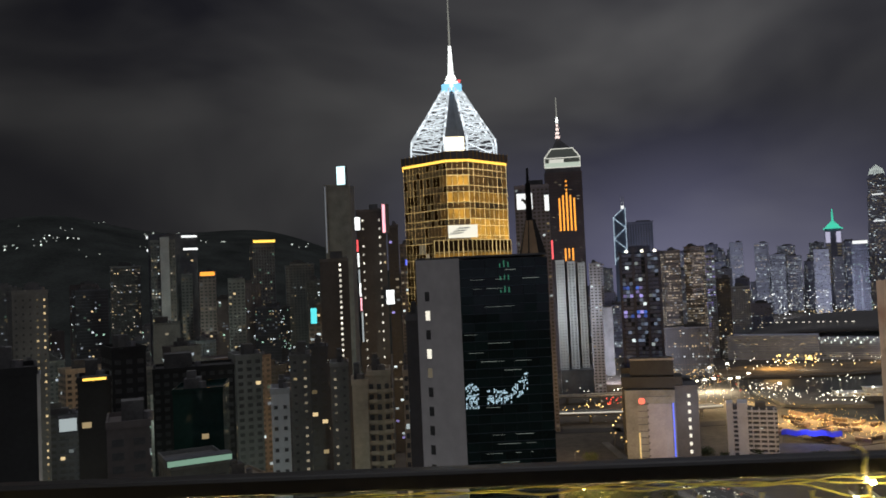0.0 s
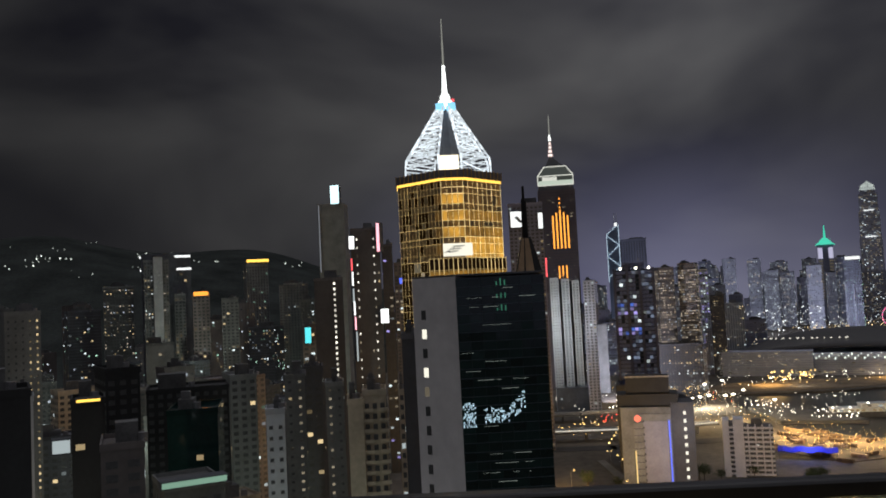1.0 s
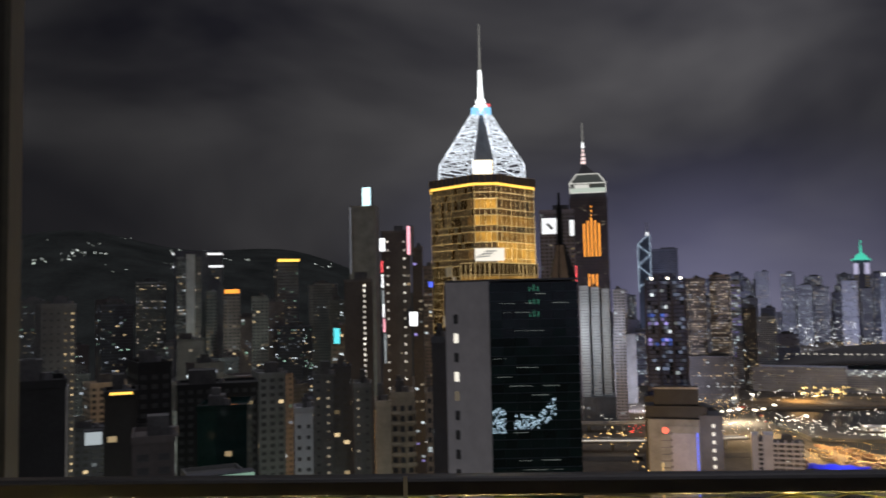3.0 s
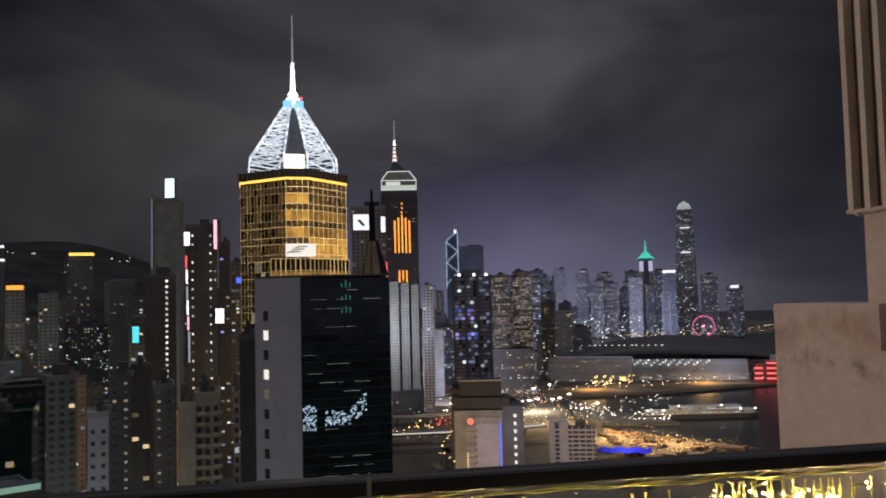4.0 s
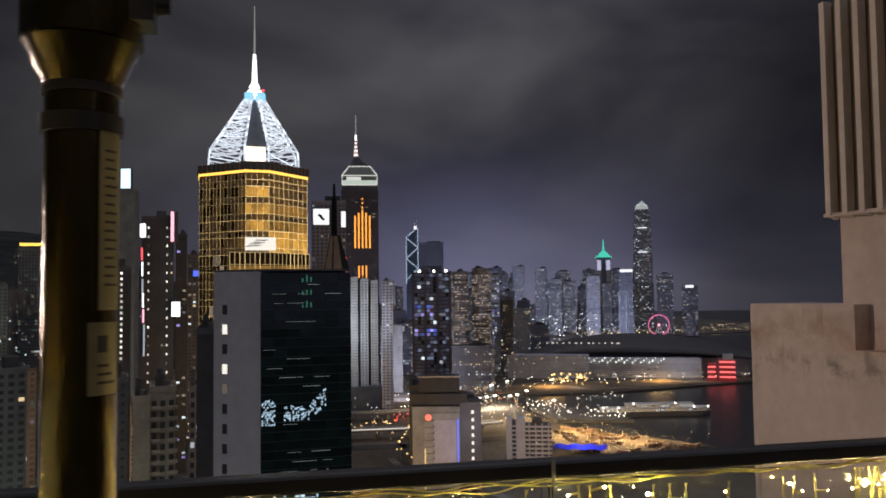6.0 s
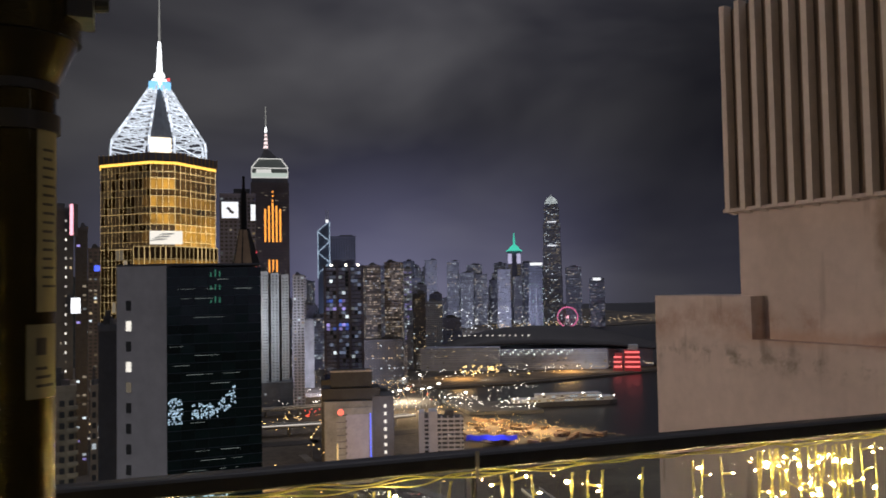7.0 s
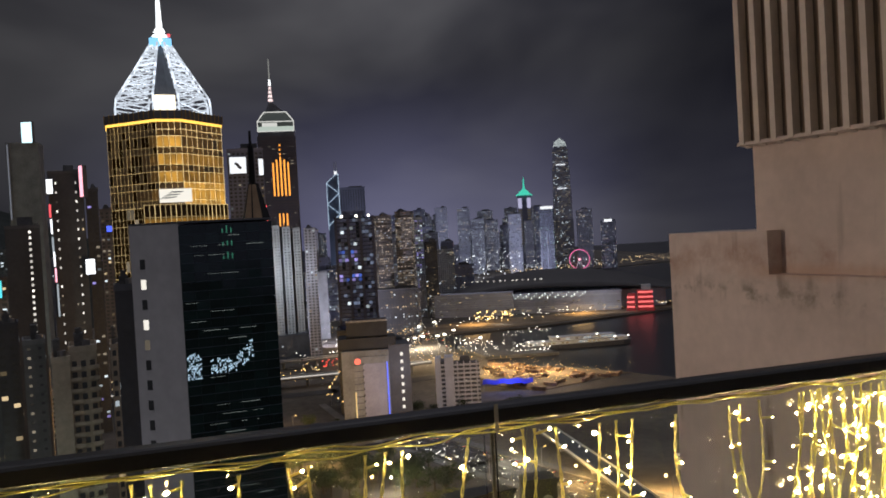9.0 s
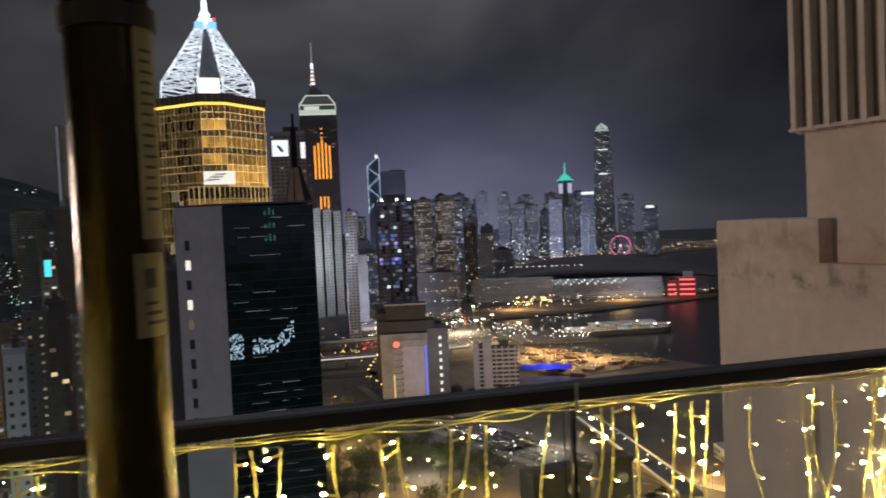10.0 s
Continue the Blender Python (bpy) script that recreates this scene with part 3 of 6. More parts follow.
def patio_heater():
    t = thing("patio_heater", "bronze hammered metal patio heater with paper labels on its pole", "heater", pose(-0.412, 0.930, FLOOR_Z))
    z = 130.15 - FLOOR_Z
    smooth(part("pole", Shape().ring(0, 0, 0.80, z, 0.0305, 0.0300, 40), HEATERBRONZE, t))
    smooth(part("collar_ring", Shape().ring(0, 0, z - 0.045, z - 0.03, 0.0335, 0.0335, 40).ring(0, 0, z - 0.012, z - 0.004, 0.0325, 0.0325, 40), BLACKMETAL, t))
    smooth(part("neck", Shape().ring(0, 0, z - 0.004, z + 0.032, 0.031, 0.047, 40), HEATERBRONZE, t, "flared bronze neck"))
    smooth(part("burner_housing", Shape().ring(0, 0, z + 0.033, z + 0.26, 0.0500, 0.0500, 40), HEATERBRONZE, t))
    smooth(part("mesh_burner", Shape().ring(0, 0, z + 0.26, z + 0.52, 0.075, 0.085, 32), STEEL, t))
    smooth(part("reflector", Shape().ring(0, 0, z + 0.53, z + 0.60, 0.40, 0.12, 40), STEEL, t, "wide metal reflector"))
    smooth(part("tank_cover", Shape().ring(0, 0, 0.02, 0.80, 0.20, 0.19, 40), HEATERBRONZE, t))
    smooth(part("base", Shape().ring(0, 0, 0, 0.03, 0.24, 0.23, 40), BLACKMETAL, t))
    plate = part("control_plate", Shape().box(0.035, 0.060, -0.030, 0.012, z + 0.05, z + 0.20), BLACKMETAL, t)
    k = Shape()
    k.ring(0, 0, 0, 0.014, 0.010, 0.008, 14)
    part("control_knob", k, BLACKMETAL, plate, "dark red knob", m=pose(0.058, -0.005, z + 0.072, 0, 90, 0))

    def label(z0, z1, a0, a1, r):
        s = Shape()
        n = 10
        for j, zz in enumerate((z0, z1)):
            for i in range(n + 1):
                a = radians(a0 + (a1 - a0) * i / n)
                s.v.append((r * math.sin(a), -r * math.cos(a), zz))
        for i in range(n):
            s.f.append((i, i + 1, n + 2 + i, n + 1 + i))
        return s

    one = part("label", label(1.455, 1.605, 35, 82, 0.0309), LABELPAPER, t, "long yellowed paper label with lines of small print")
    two = part("label", label(1.385, 1.445, 20, 80, 0.0309), LABELPAPER, t, "small yellowed paper label with a dark emblem")
    for i in range(16):
        z0 = 1.475 + i * 0.0075
        part("print_line", label(z0, z0 + 0.0022, 44, 74 - (i * 7) % 11, 0.0312), INK, one)
    part("print_mark", label(1.420, 1.434, 34, 52, 0.0312), INK, two)
    for i in range(3):
        part("print_line", label(1.394 + i * 0.007, 1.3965 + i * 0.007, 34, 70 - i * 8, 0.0312), INK, two)


patio_heater()


def neighbour_wall():
    """Roof structure of the next block: parapet, set-back wall and a floor of upright fins."""
    m = pose(8.662, 12.748, 0, 0, 0, 5.504)
    t = thing("roof_block", "stained pinkish plaster roof block with a storey of cream upright fins", "building", m)
    # local: wall face at x = 0, running towards -y
    side = [(-15, 0), (0, 0), (0, 129.70), (-2.22, 129.70), (-2.22, 129.02), (-15, 129.02)]
    s = Shape().prism([(0, y, z) for y, z in side], [(1.2, y, z) for y, z in side])
    part("parapet", s, WALLPLASTER, t, "stained plaster parapet with water marks")
    s = Shape().box(0.30, 3.5, -15, -1.74, 129.02, 131.5)
    part("upper_wall", s, WALLPLASTER, t)
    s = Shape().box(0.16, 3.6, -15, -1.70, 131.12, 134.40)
    part("fin_backing", s, FINBACK, t, "brown recess behind the fins")
    part("soffit", Shape().box(0.02, 3.6, -15, -1.68, 131.06, 131.115), WALLPLASTER, t)
    for i in range(42):
        y = -1.747 - 0.317 * i
        f = Shape().prism([(0.0, y - 0.10, 131.08), (0.17, y - 0.10, 131.02), (0.17, y, 131.02), (0.0, y, 131.08)], [(0.0, y - 0.10, 134.45), (0.17, y - 0.10, 134.45), (0.17, y, 134.45), (0.0, y, 134.45)])
        part("fin", f, FINPAINT, t)


neighbour_wall()


SCREENEDGE = mat("dark_olive_rib_paint", (0.085, 0.080, 0.052), 0.6, 0, 0.3, 0.4, 9)


def dark_screen_tower():
    """Dark neighbour with close upright ribs."""
    t = thing("ribbed_tower", "dark neighbouring tower with close upright ribs", "building", pose(-18.7, 35.3, 0, 0, 0, 26))
    part("wall", Shape().box(-26, -0.25, 0.25, 16, 0, 175), SCREENDARK, t)
    part("corner_pier", Shape().box(-0.25, 0, 0.1, 16, 0, 175.3), SCREENEDGE, t)
    for i in range(26):
        x = -0.70 - i * 0.55
        part("rib", Shape().box(x - 0.08, x + 0.08, 0.0, 0.26, 0, 174.6), SCREENEDGE, t)


dark_screen_tower()


# ---- city ----
CITY = random.Random(5)


def tower(name, label, x, y, w, dp, h, turn=0.0, wall=CONCRETE, style="plain", fl=3.2, bay=3.4, lit=0.10, palette=(WARMWIN, COOLWIN, DIMWIN), cols=(), colmat=BRIGHTWIN, dark=True,
          roof=True, win=(0.55, 0.5), base=0.0, group="", category="building", single=False):
    """A building with its front at x, y, turned to the harbour terrace."""
    t = thing(name, label, category, pose(x, y, base, 0, 0, facing(x, y, turn)), group)
    s = Shape().box(-w / 2, w / 2, 0, dp, -base, h)
    part("wall", s, wall, t)
    s = Shape()
    for a, b, c, d in ((-w / 2 - 0.2, w / 2 + 0.2, -0.2, 0.25), (-w / 2 - 0.2, w / 2 + 0.2, dp - 0.25, dp + 0.2), (-w / 2 - 0.2, -w / 2 + 0.25, 0.25, dp - 0.25), (w / 2 - 0.25, w / 2 + 0.2, 0.25, dp - 0.25)):
        s.box(a, b, c, d, h - 0.6, h + 1.1)
    part("parapet", s, wall, t)
    if roof:
        rw, rd = w * CITY.uniform(0.3, 0.55), dp * CITY.uniform(0.3, 0.5)
        rx = CITY.uniform(-0.2, 0.2) * w
        part("plant_room", Shape().box(rx - rw / 2, rx + rw / 2, dp * 0.3, dp * 0.3 + rd, h + 0.004, h + CITY.uniform(3, 6)).box(rx - rw / 3, rx + rw / 4, dp * 0.35, dp * 0.35 + rd / 3, h + 0.01, h + CITY.uniform(4.5, 6.2)), ROOFING, t)
        part("tank", Shape().ring(rx + rw * 0.7, dp * 0.3, h, h + 2.4, 1.2, 1.2, 10), STEEL, t)
    nf = max(1, int(h / fl))
    pieces, shared = {}, {}
    extra = Shape()
    for (ox, oy), u, length in (((-w / 2, 0), (1, 0, 0), w), ((w / 2, 0), (0, 1, 0), dp), ((-w / 2, dp), (0, -1, 0), dp)):
        nb = max(1, int(length / bay))
        step = length / nb
        front = u[0] == 1
        for j in range(nf):
            z = j * fl + fl * 0.3
            floor_lit = lit * CITY.choice((0.2, 0.6, 1.0, 1.0, 2.2))
            for i in range(nb):
                o = (ox + u[0] * (i + (1 - win[0]) / 2) * step, oy + u[1] * (i + (1 - win[0]) / 2) * step, z)
                if front and i in cols:
                    m = colmat if CITY.random() < 0.9 else DIMWIN
                elif CITY.random() < floor_lit:
                    m = CITY.choice(palette)
                elif dark:
                    m = WINDOWGLASS
                else:
                    continue
                if single and front and z > h * 0.4:
                    if m not in shared:
                        shared[m] = fixed(Shape().box(0, step * win[0], -0.06, 0, 0, fl * win[1]).box(-0.08, step * win[0] + 0.08, -0.16, 0, -0.12, -0.005).mesh("window", m))
                    one = new("window", shared[m])
                    one.parent = t
                    one.matrix_basis = Matrix.Translation(o)
                    continue
                pieces.setdefault(m, Shape()).pane(o, u, step * win[0], fl * win[1], 0.06)
        if style == "fins":
            for i in range(nb + 1):
                extra.pane((ox + u[0] * (i * step - 0.25), oy + u[1] * (i * step - 0.25), 0), u, 0.5, h, 0.5)
        elif style == "bands":
            for j in range(1, nf):
                extra.pane((ox, oy, j * fl - fl * 0.12), u, length, fl * 0.26, 0.22)
        elif style == "balconies" and front:
            for j in range(1, nf):
                for i in range(0, nb, 2):
                    extra.pane((ox + i * step + 0.1, oy, j * fl), u, step * 1.2, 1.0, 1.1)
    part({"fins": "ribbing", "bands": "banding"}.get(style, "balcony_tier"), extra, wall, t, kind="stuff")
    for m, s in pieces.items():
        part("glazing" if m is WINDOWGLASS else "lit_glazing", s, m, t, m.name.replace("_", " "), "stuff")
    return t


def sign(label, x, y, z, w, h, material, turn=0.0, back=5.0):
    """A lit sign panel in a dark frame, its lower edge at z."""
    t = thing("sign", label, "sign", pose(x, y, z, 0, 0, facing(x, y, turn)))
    part("panel", Shape().box(-w / 2, w / 2, -0.3, -0.1, 0, h), material, t)
    part("frame", Shape().box(-w / 2 - 0.3, w / 2 + 0.3, -0.099, back, -0.3, h + 0.3), DARKWALL, t)
    return t


tower("office_tower", "dark tower with a white emblem sign at its head", 88.0, 694.6, 29.0, 25, 206.7, 0, wall=FARDARK, lit=0.05)


def wing_block():
    """White block: two blank slabs with a slot between, and a banded wing."""
    x, y = 213.6, 560.0
    t = thing("apartment_block", "white low apartment block with blank slabs and a banded wing", "building", pose(x, y, 0, 0, 0, facing(x, y)))
    part("slab", Shape().box(-16.6, -12.4, 0, 16, 0, 38), WHITEWALL, t, "plain white end slab")
    part("slab", Shape().box(-9.6, -3.0, -0.6, 16, 0, 38.5), WHITEWALL, t, "plain white end slab")
    part("core", Shape().box(-12.39, -9.61, 3, 15, 0, 36).box(-2.99, 15.6, 1.2, 15, 0, 34), DARKWALL, t)
    for k in range(11):
        z = 1.2 + k * 3.1
        part("band", Shape().box(-2.9, 15.8, -0.3, 1.19, z, z + 1.25), WHITEWALL, t)
        part("band", Shape().box(-12.38, -9.62, 1.6, 2.99, z, z + 1.2), WHITEWALL, t)
        for i in range(4):
            part("pier", Shape().box(-0.6 + i * 4.6, 0.3 + i * 4.6, 0.2, 1.18, z + 1.26, z + 3.09), WHITEWALL, t)
    part("roof_room", Shape().box(2, 9, 5, 12, 34.004, 38), ROOFING, t)
    part("lit_window", Shape().box(4.9, 6.2, 1.0, 1.19, 20.2, 21.6), BRIGHTWIN, t)


emblem_sign = sign("white square sign with a dark emblem", 81.7, 693.3, 187.2, 13.2, 13.4, SOFTWHITE, 0)
part("emblem", Shape().bar((-2.4, -0.36, 8.6), (-0.4, -0.36, 7.2), 0.1, 2.2).bar((-0.6, -0.36, 7.6), (0.8, -0.36, 5.2), 0.1, 2.2).bar((0.4, -0.36, 5.6), (2.6, -0.36, 4.2), 0.1, 2.2), DARKWALL, emblem_sign, "dark emblem strokes")
sign("white upright lit sign panel", 100.0, 690.9, 185.1, 3.8, 13.4, SOFTWHITE, 0)
tower("residential_tower", "tall white floodlit residential tower", 143.9, 918.9, 8.8, 20, 146.3, 0, wall=PALE, style='fins', bay=2.6, lit=0.05, win=(0.45, 0.35), group='white towers on one podium')
tower("residential_tower", "tall white floodlit residential tower", 157.2, 924.9, 7.7, 20, 144.6, 0, wall=PALE, style='fins', bay=2.6, lit=0.05, win=(0.45, 0.35), group='white towers on one podium')
tower("residential_tower", "tall white floodlit residential tower", 169.6, 930.8, 7.1, 20, 142.9, 0, wall=PALE, style='fins', bay=2.6, lit=0.05, win=(0.45, 0.35), group='white towers on one podium')
tower("residential_tower", "dark core between the white residential towers", 159.5, 938.7, 25.9, 20, 142.3, 0, wall=DARKWALL, lit=0.01, dark=False, roof=False)
tower("podium", "round grey podium under the white towers", 155.1, 904.9, 34.7, 60, 25.6, 0, wall=DARKWALL, lit=0.02, roof=False, dark=False)
tower("office_block", "grey office block with a stepped top", 219.3, 1098.5, 18.4, 20, 140.8, 0, wall=FARGREY, lit=0.03, bay=4, style='bands', win=(0.5, 0.3))
tower("office_block", "plain grey windowless slab block", 215.5, 1058.4, 27.9, 20, 86.8, 0, wall=CONCRETE, lit=0.01, roof=False, dark=False)
tower("office_podium", "dark podium of the glass tower", 150.0, 593.5, 32.4, 34, 60.6, 0, wall=DARKWALL, lit=0.06, roof=False)
tower("office_tower", "dark tower with a pale roof light", 518.3, 2035.2, 63.3, 40, 254.7, 0, wall=FARDARK, lit=0.05, fl=5, bay=6)
tower("office_tower", "brown office tower with warm lit floors", 317.5, 1084.6, 21.2, 30, 156.3, 12, wall=BROWN, style='bands', lit=0.95, palette=(FARWARM, FARAMBER, FARWARM, FARWARM, FARCOOL), bay=2.4, win=(0.7, 0.4))
tower("office_tower", "brown office slab with warm lit floors", 352.0, 1105.5, 22.9, 30, 161.1, -8, wall=BROWN, style='bands', lit=0.95, palette=(FARWARM, FARAMBER, FARWARM, FARWARM, FARCOOL), bay=2.4, win=(0.7, 0.4))
tower("hotel_tower", "tower with violet lit facade", 431.4, 1279.3, 16.5, 25, 155.3, 0, wall=PALE, lit=0.7, palette=(VIOLETWIN, COOLWIN), fl=4)
tower("office_tower", "tower with bright white corner lines", 416.7, 1178.6, 19.4, 25, 115.3, 0, wall=DARKWALL, lit=0.15)
tower("office_block", "pale office block with lit windows", 490.1, 1311.5, 28.2, 30, 99.6, 0, wall=PALE, lit=0.1)
tower("office_block", "low office block with lit floors", 309.5, 1013.9, 51.7, 30, 59.7, 0, wall=DARKWALL, style='bands', lit=0.35, palette=(COOLWIN, WARMWIN, DIMWIN))
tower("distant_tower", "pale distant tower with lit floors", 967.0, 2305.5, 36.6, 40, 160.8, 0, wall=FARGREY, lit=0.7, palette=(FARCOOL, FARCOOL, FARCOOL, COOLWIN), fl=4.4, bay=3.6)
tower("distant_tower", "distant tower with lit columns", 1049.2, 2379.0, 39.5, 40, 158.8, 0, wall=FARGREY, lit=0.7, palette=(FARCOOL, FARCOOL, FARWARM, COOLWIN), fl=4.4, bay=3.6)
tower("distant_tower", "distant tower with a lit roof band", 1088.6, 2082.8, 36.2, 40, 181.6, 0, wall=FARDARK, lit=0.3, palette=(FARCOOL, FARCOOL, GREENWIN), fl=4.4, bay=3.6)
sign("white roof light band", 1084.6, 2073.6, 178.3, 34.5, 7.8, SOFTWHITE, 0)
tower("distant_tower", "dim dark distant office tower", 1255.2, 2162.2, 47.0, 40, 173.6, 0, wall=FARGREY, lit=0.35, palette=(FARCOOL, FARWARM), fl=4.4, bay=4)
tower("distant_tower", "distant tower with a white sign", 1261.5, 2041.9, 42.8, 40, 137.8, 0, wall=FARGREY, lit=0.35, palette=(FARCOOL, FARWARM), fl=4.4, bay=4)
sign("white lit rooftop sign panel", 1256.2, 2033.4, 133.1, 22.0, 7.7, SOFTWHITE, 0)
tower("residential_tower", "tall slim grey tower with a lit sign on its roof", -98.5, 894.7, 28.6, 28, 238.4, -10, wall=CONCRETE, lit=0.0, dark=False, roof=False)
sign("thin pale light line up a tower edge", -110.6, 889.0, 165.0, 1.3, 72.0, EDGEDIM, 0)
sign("bluish white lit roof sign", -93.2, 892.3, 238.9, 9.9, 19.9, ROOFSIGN, -25)
tower("office_tower", "black tower with one lit stair column", -57.2, 496.9, 17.0, 22, 145.1, 0, wall=DARKWALL, lit=0.004, bay=3.2, cols=(3,), dark=False, win=(0.35, 0.45))
tower("hotel_tower", "dark hotel tower with two columns of small lit windows", -41.5, 598.7, 21.1, 22, 183.2, 0, wall=DARKWALL, lit=0.04, cols=(1, 5), bay=3.0, win=(0.30, 0.25), fl=6.2, dark=False)
sign("white upright lit neon sign", -50.9, 594.0, 169.2, 3.7, 9.3, WHITELINE, 0)
sign("red and white upright neon sign", -31.8, 595.3, 166.6, 2.3, 20.5, PINKSIGN, -30)
sign("thin upright coloured light strip", -51.3, 592.9, 153.6, 1.1, 8.5, REDSIGN, 0)
sign("thin upright coloured light strip", -51.0, 592.9, 142.8, 1.1, 9.7, WHITELINE, 0)
sign("thin upright coloured light strip", -50.8, 593.0, 131.2, 1.1, 9.7, COOLWIN, 0)
sign("thin upright coloured light strip", -50.5, 593.0, 121.6, 1.1, 9.6, WHITELINE, 0)
sign("thin upright coloured light strip", -50.2, 593.0, 111.2, 1.1, 9.2, PINKSIGN, 0)
sign("thin upright coloured light strip", -49.7, 593.1, 88.9, 1.1, 21.1, COOLWIN, 0)
tower("office_tower", "slim tower with a bright white lower sign", -27.8, 639.5, 8.1, 20, 173.7, 0, wall=DARKWALL, lit=0.1, palette=(VIOLETWIN, COOLWIN, DIMWIN))
sign("white lit upright wall billboard", -29.4, 596.4, 115.0, 5.6, 10.1, WHITELINE, 0)
tower("apartment_tower", "dark tower with scattered windows", -21.9, 759.8, 11.7, 20, 164.6, 0, wall=BROWN, lit=0.12)
sign("small round blue lit sign", -20.7, 754.9, 145.9, 4.3, 5.0, BLUESIGN, 0)
tower("office_tower", "grey tower with a yellow lit crown", -213.4, 1058.8, 27.3, 30, 187.7, 8, wall=CONCRETE, style='bands', lit=0.14, palette=(GREENWIN, DIMWIN, WARMWIN), roof=False, fl=4)
sign("yellow crown light band", -211.8, 1057.1, 189.0, 27.5, 3.4, GOLDLINE, 0)
tower("apartment_tower", "stepped dark apartment tower with red roof lights", -159.9, 987.3, 27.5, 26, 155.5, 0, wall=CONCRETE, lit=0.06)
tower("apartment_tower", "grey concrete apartment slab block", -132.3, 940.9, 19.2, 26, 136.4, 0, wall=CONCRETE, lit=0.1)
sign("cyan upright lit neon sign", -78.9, 554.6, 105.3, 4.0, 10.3, CYANSIGN, 0)
tower("apartment_block", "slim block bearing a neon sign", -78.9, 559.6, 8.7, 18, 116.5, 0, wall=BROWN, lit=0.1)
tower("residential_block", "beige apartment block with recessed balconies", -22.4, 259.2, 4.8, 14, 99.4, 0, wall=BEIGE, lit=0.0, bay=3.0, roof=True, win=(0.3, 0.4), dark=False)
tower("residential_block", "beige apartment block with stacked balconies", -16.6, 261.6, 7.3, 16, 101.7, 0, wall=BEIGE, style='balconies', lit=0.01, bay=2.2, single=True)
tower("residential_block", "beige apartment block with small windows", -8.7, 280.0, 2.1, 16, 99.5, 0, wall=BEIGE, lit=0.05, bay=2.0, single=True)
tower("residential_block", "black block beside the gold tower", -3.7, 230.1, 5.0, 16, 120.0, 0, wall=DARKWALL, lit=0.01, dark=False)
tower("residential_block", "narrow pale apartment block", -45.7, 251.0, 5.5, 12, 98.7, 0, wall=PALE, lit=0.02, bay=2.4, win=(0.4, 0.3), single=True)
tower("residential_block", "dark greenish apartment block with lit stairs", -51.8, 326.0, 7.7, 16, 102.5, 0, wall=CONCRETE, lit=0.06, cols=(1,), colmat=DIMWIN, win=(0.30, 0.30))
tower("residential_block", "dark apartment block with lit rooms", -48.9, 356.8, 8.1, 16, 103.2, 0, wall=DARKWALL, lit=0.06)
tower("residential_block", "dark slim apartment block with lit stairs", -35.5, 318.2, 6.9, 16, 99.5, 0, wall=CONCRETE, lit=0.06, cols=(0,), colmat=DIMWIN, win=(0.30, 0.30))
tower("residential_block", "grey curved-top apartment block", -81.8, 371.2, 11.5, 22, 100.1, 10, wall=CONCRETE, lit=0.06)
tower("apartment_tower", "grey apartment tower with two lit stair columns", -186.0, 387.3, 15.1, 20, 133.1, 8, wall=CONCRETE, lit=0.01, cols=(3, 4), colmat=WARMWIN, bay=2.8, win=(0.28, 0.32))
tower("apartment_tower", "apartment tower with many lit windows", -310.7, 844.4, 28.8, 24, 158.3, 0, wall=CONCRETE, lit=0.5, palette=(WARMWIN, FARWARM, FARCOOL, DIMWIN), bay=2.8, win=(0.4, 0.4))
tower("apartment_tower", "slim pale windowless lift tower", -249.8, 780.8, 8.0, 14, 181.8, 0, wall=PALE, lit=0.0, dark=False, roof=False)
tower("apartment_tower", "apartment tower with warm lit floors", -255.9, 794.6, 22.5, 24, 180.1, 0, wall=CONCRETE, lit=0.5, palette=(WARMWIN, FARWARM, COOLWIN, DIMWIN), bay=2.8, win=(0.4, 0.4))
tower("apartment_tower", "apartment tower with lit stairs", -240.0, 815.2, 10.6, 20, 147.2, 0, wall=CONCRETE, lit=0.3, palette=(WARMWIN, DIMWIN))
tower("apartment_tower", "apartment tower with orange roof lights", -208.0, 772.3, 15.1, 20, 145.5, 0, wall=BROWN, lit=0.12)
tower("apartment_tower", "wide dark slab block with bright lit top floors", -258.0, 832.0, 47.0, 18, 188.5, 0, wall=DARKWALL, lit=0.02, dark=False, roof=False)
for x0, z0, w0 in ((-276.5, 185.2, 13.0), (-240.5, 184.6, 15.0), (-280.0, 172.2, 6.0), (-239.5, 172.0, 14.0)):
    sign("bluish white lit floor band", x0, 829.0, z0, w0, 2.2, SHOREWHITE, 0, 2.0)
sign("orange lights on the roof", -207.5, 770.3, 144.4, 13.1, 3.7, ORANGELINE, 0)
tower("apartment_tower", "dark apartment tower with few lights", -187.6, 798.1, 15.8, 20, 140.6, 0, wall=CONCRETE, lit=0.1)
tower("apartment_tower", "dark apartment tower with scattered lights", -154.0, 988.0, 28.5, 22, 156.9, 0, wall=CONCRETE, lit=0.1)
tower("office_block", "plain grey concrete slab block", -188.6, 590.4, 18.1, 16, 107.9, 0, wall=CONCRETE, lit=0.03, dark=False)
tower("residential_block", "dark flat-roofed block with two lit windows", -102.0, 281.8, 10.9, 24, 111.4, 10, wall=BLACKCLAD, lit=0.006)
tower("residential_block", "dark block with an amber lit roof terrace", -93.3, 231.6, 8.6, 16, 106.6, 0, wall=BLACKCLAD, lit=0.01, dark=False)
sign("amber light strip of a roof terrace", -92.8, 230.7, 106.8, 6.0, 0.7, GOLDLINE, 0)
tower("residential_block", "black block beside the street", -89.0, 177.2, 10.8, 20, 114.4, 0, wall=BLACKCLAD, lit=0.01, dark=False)
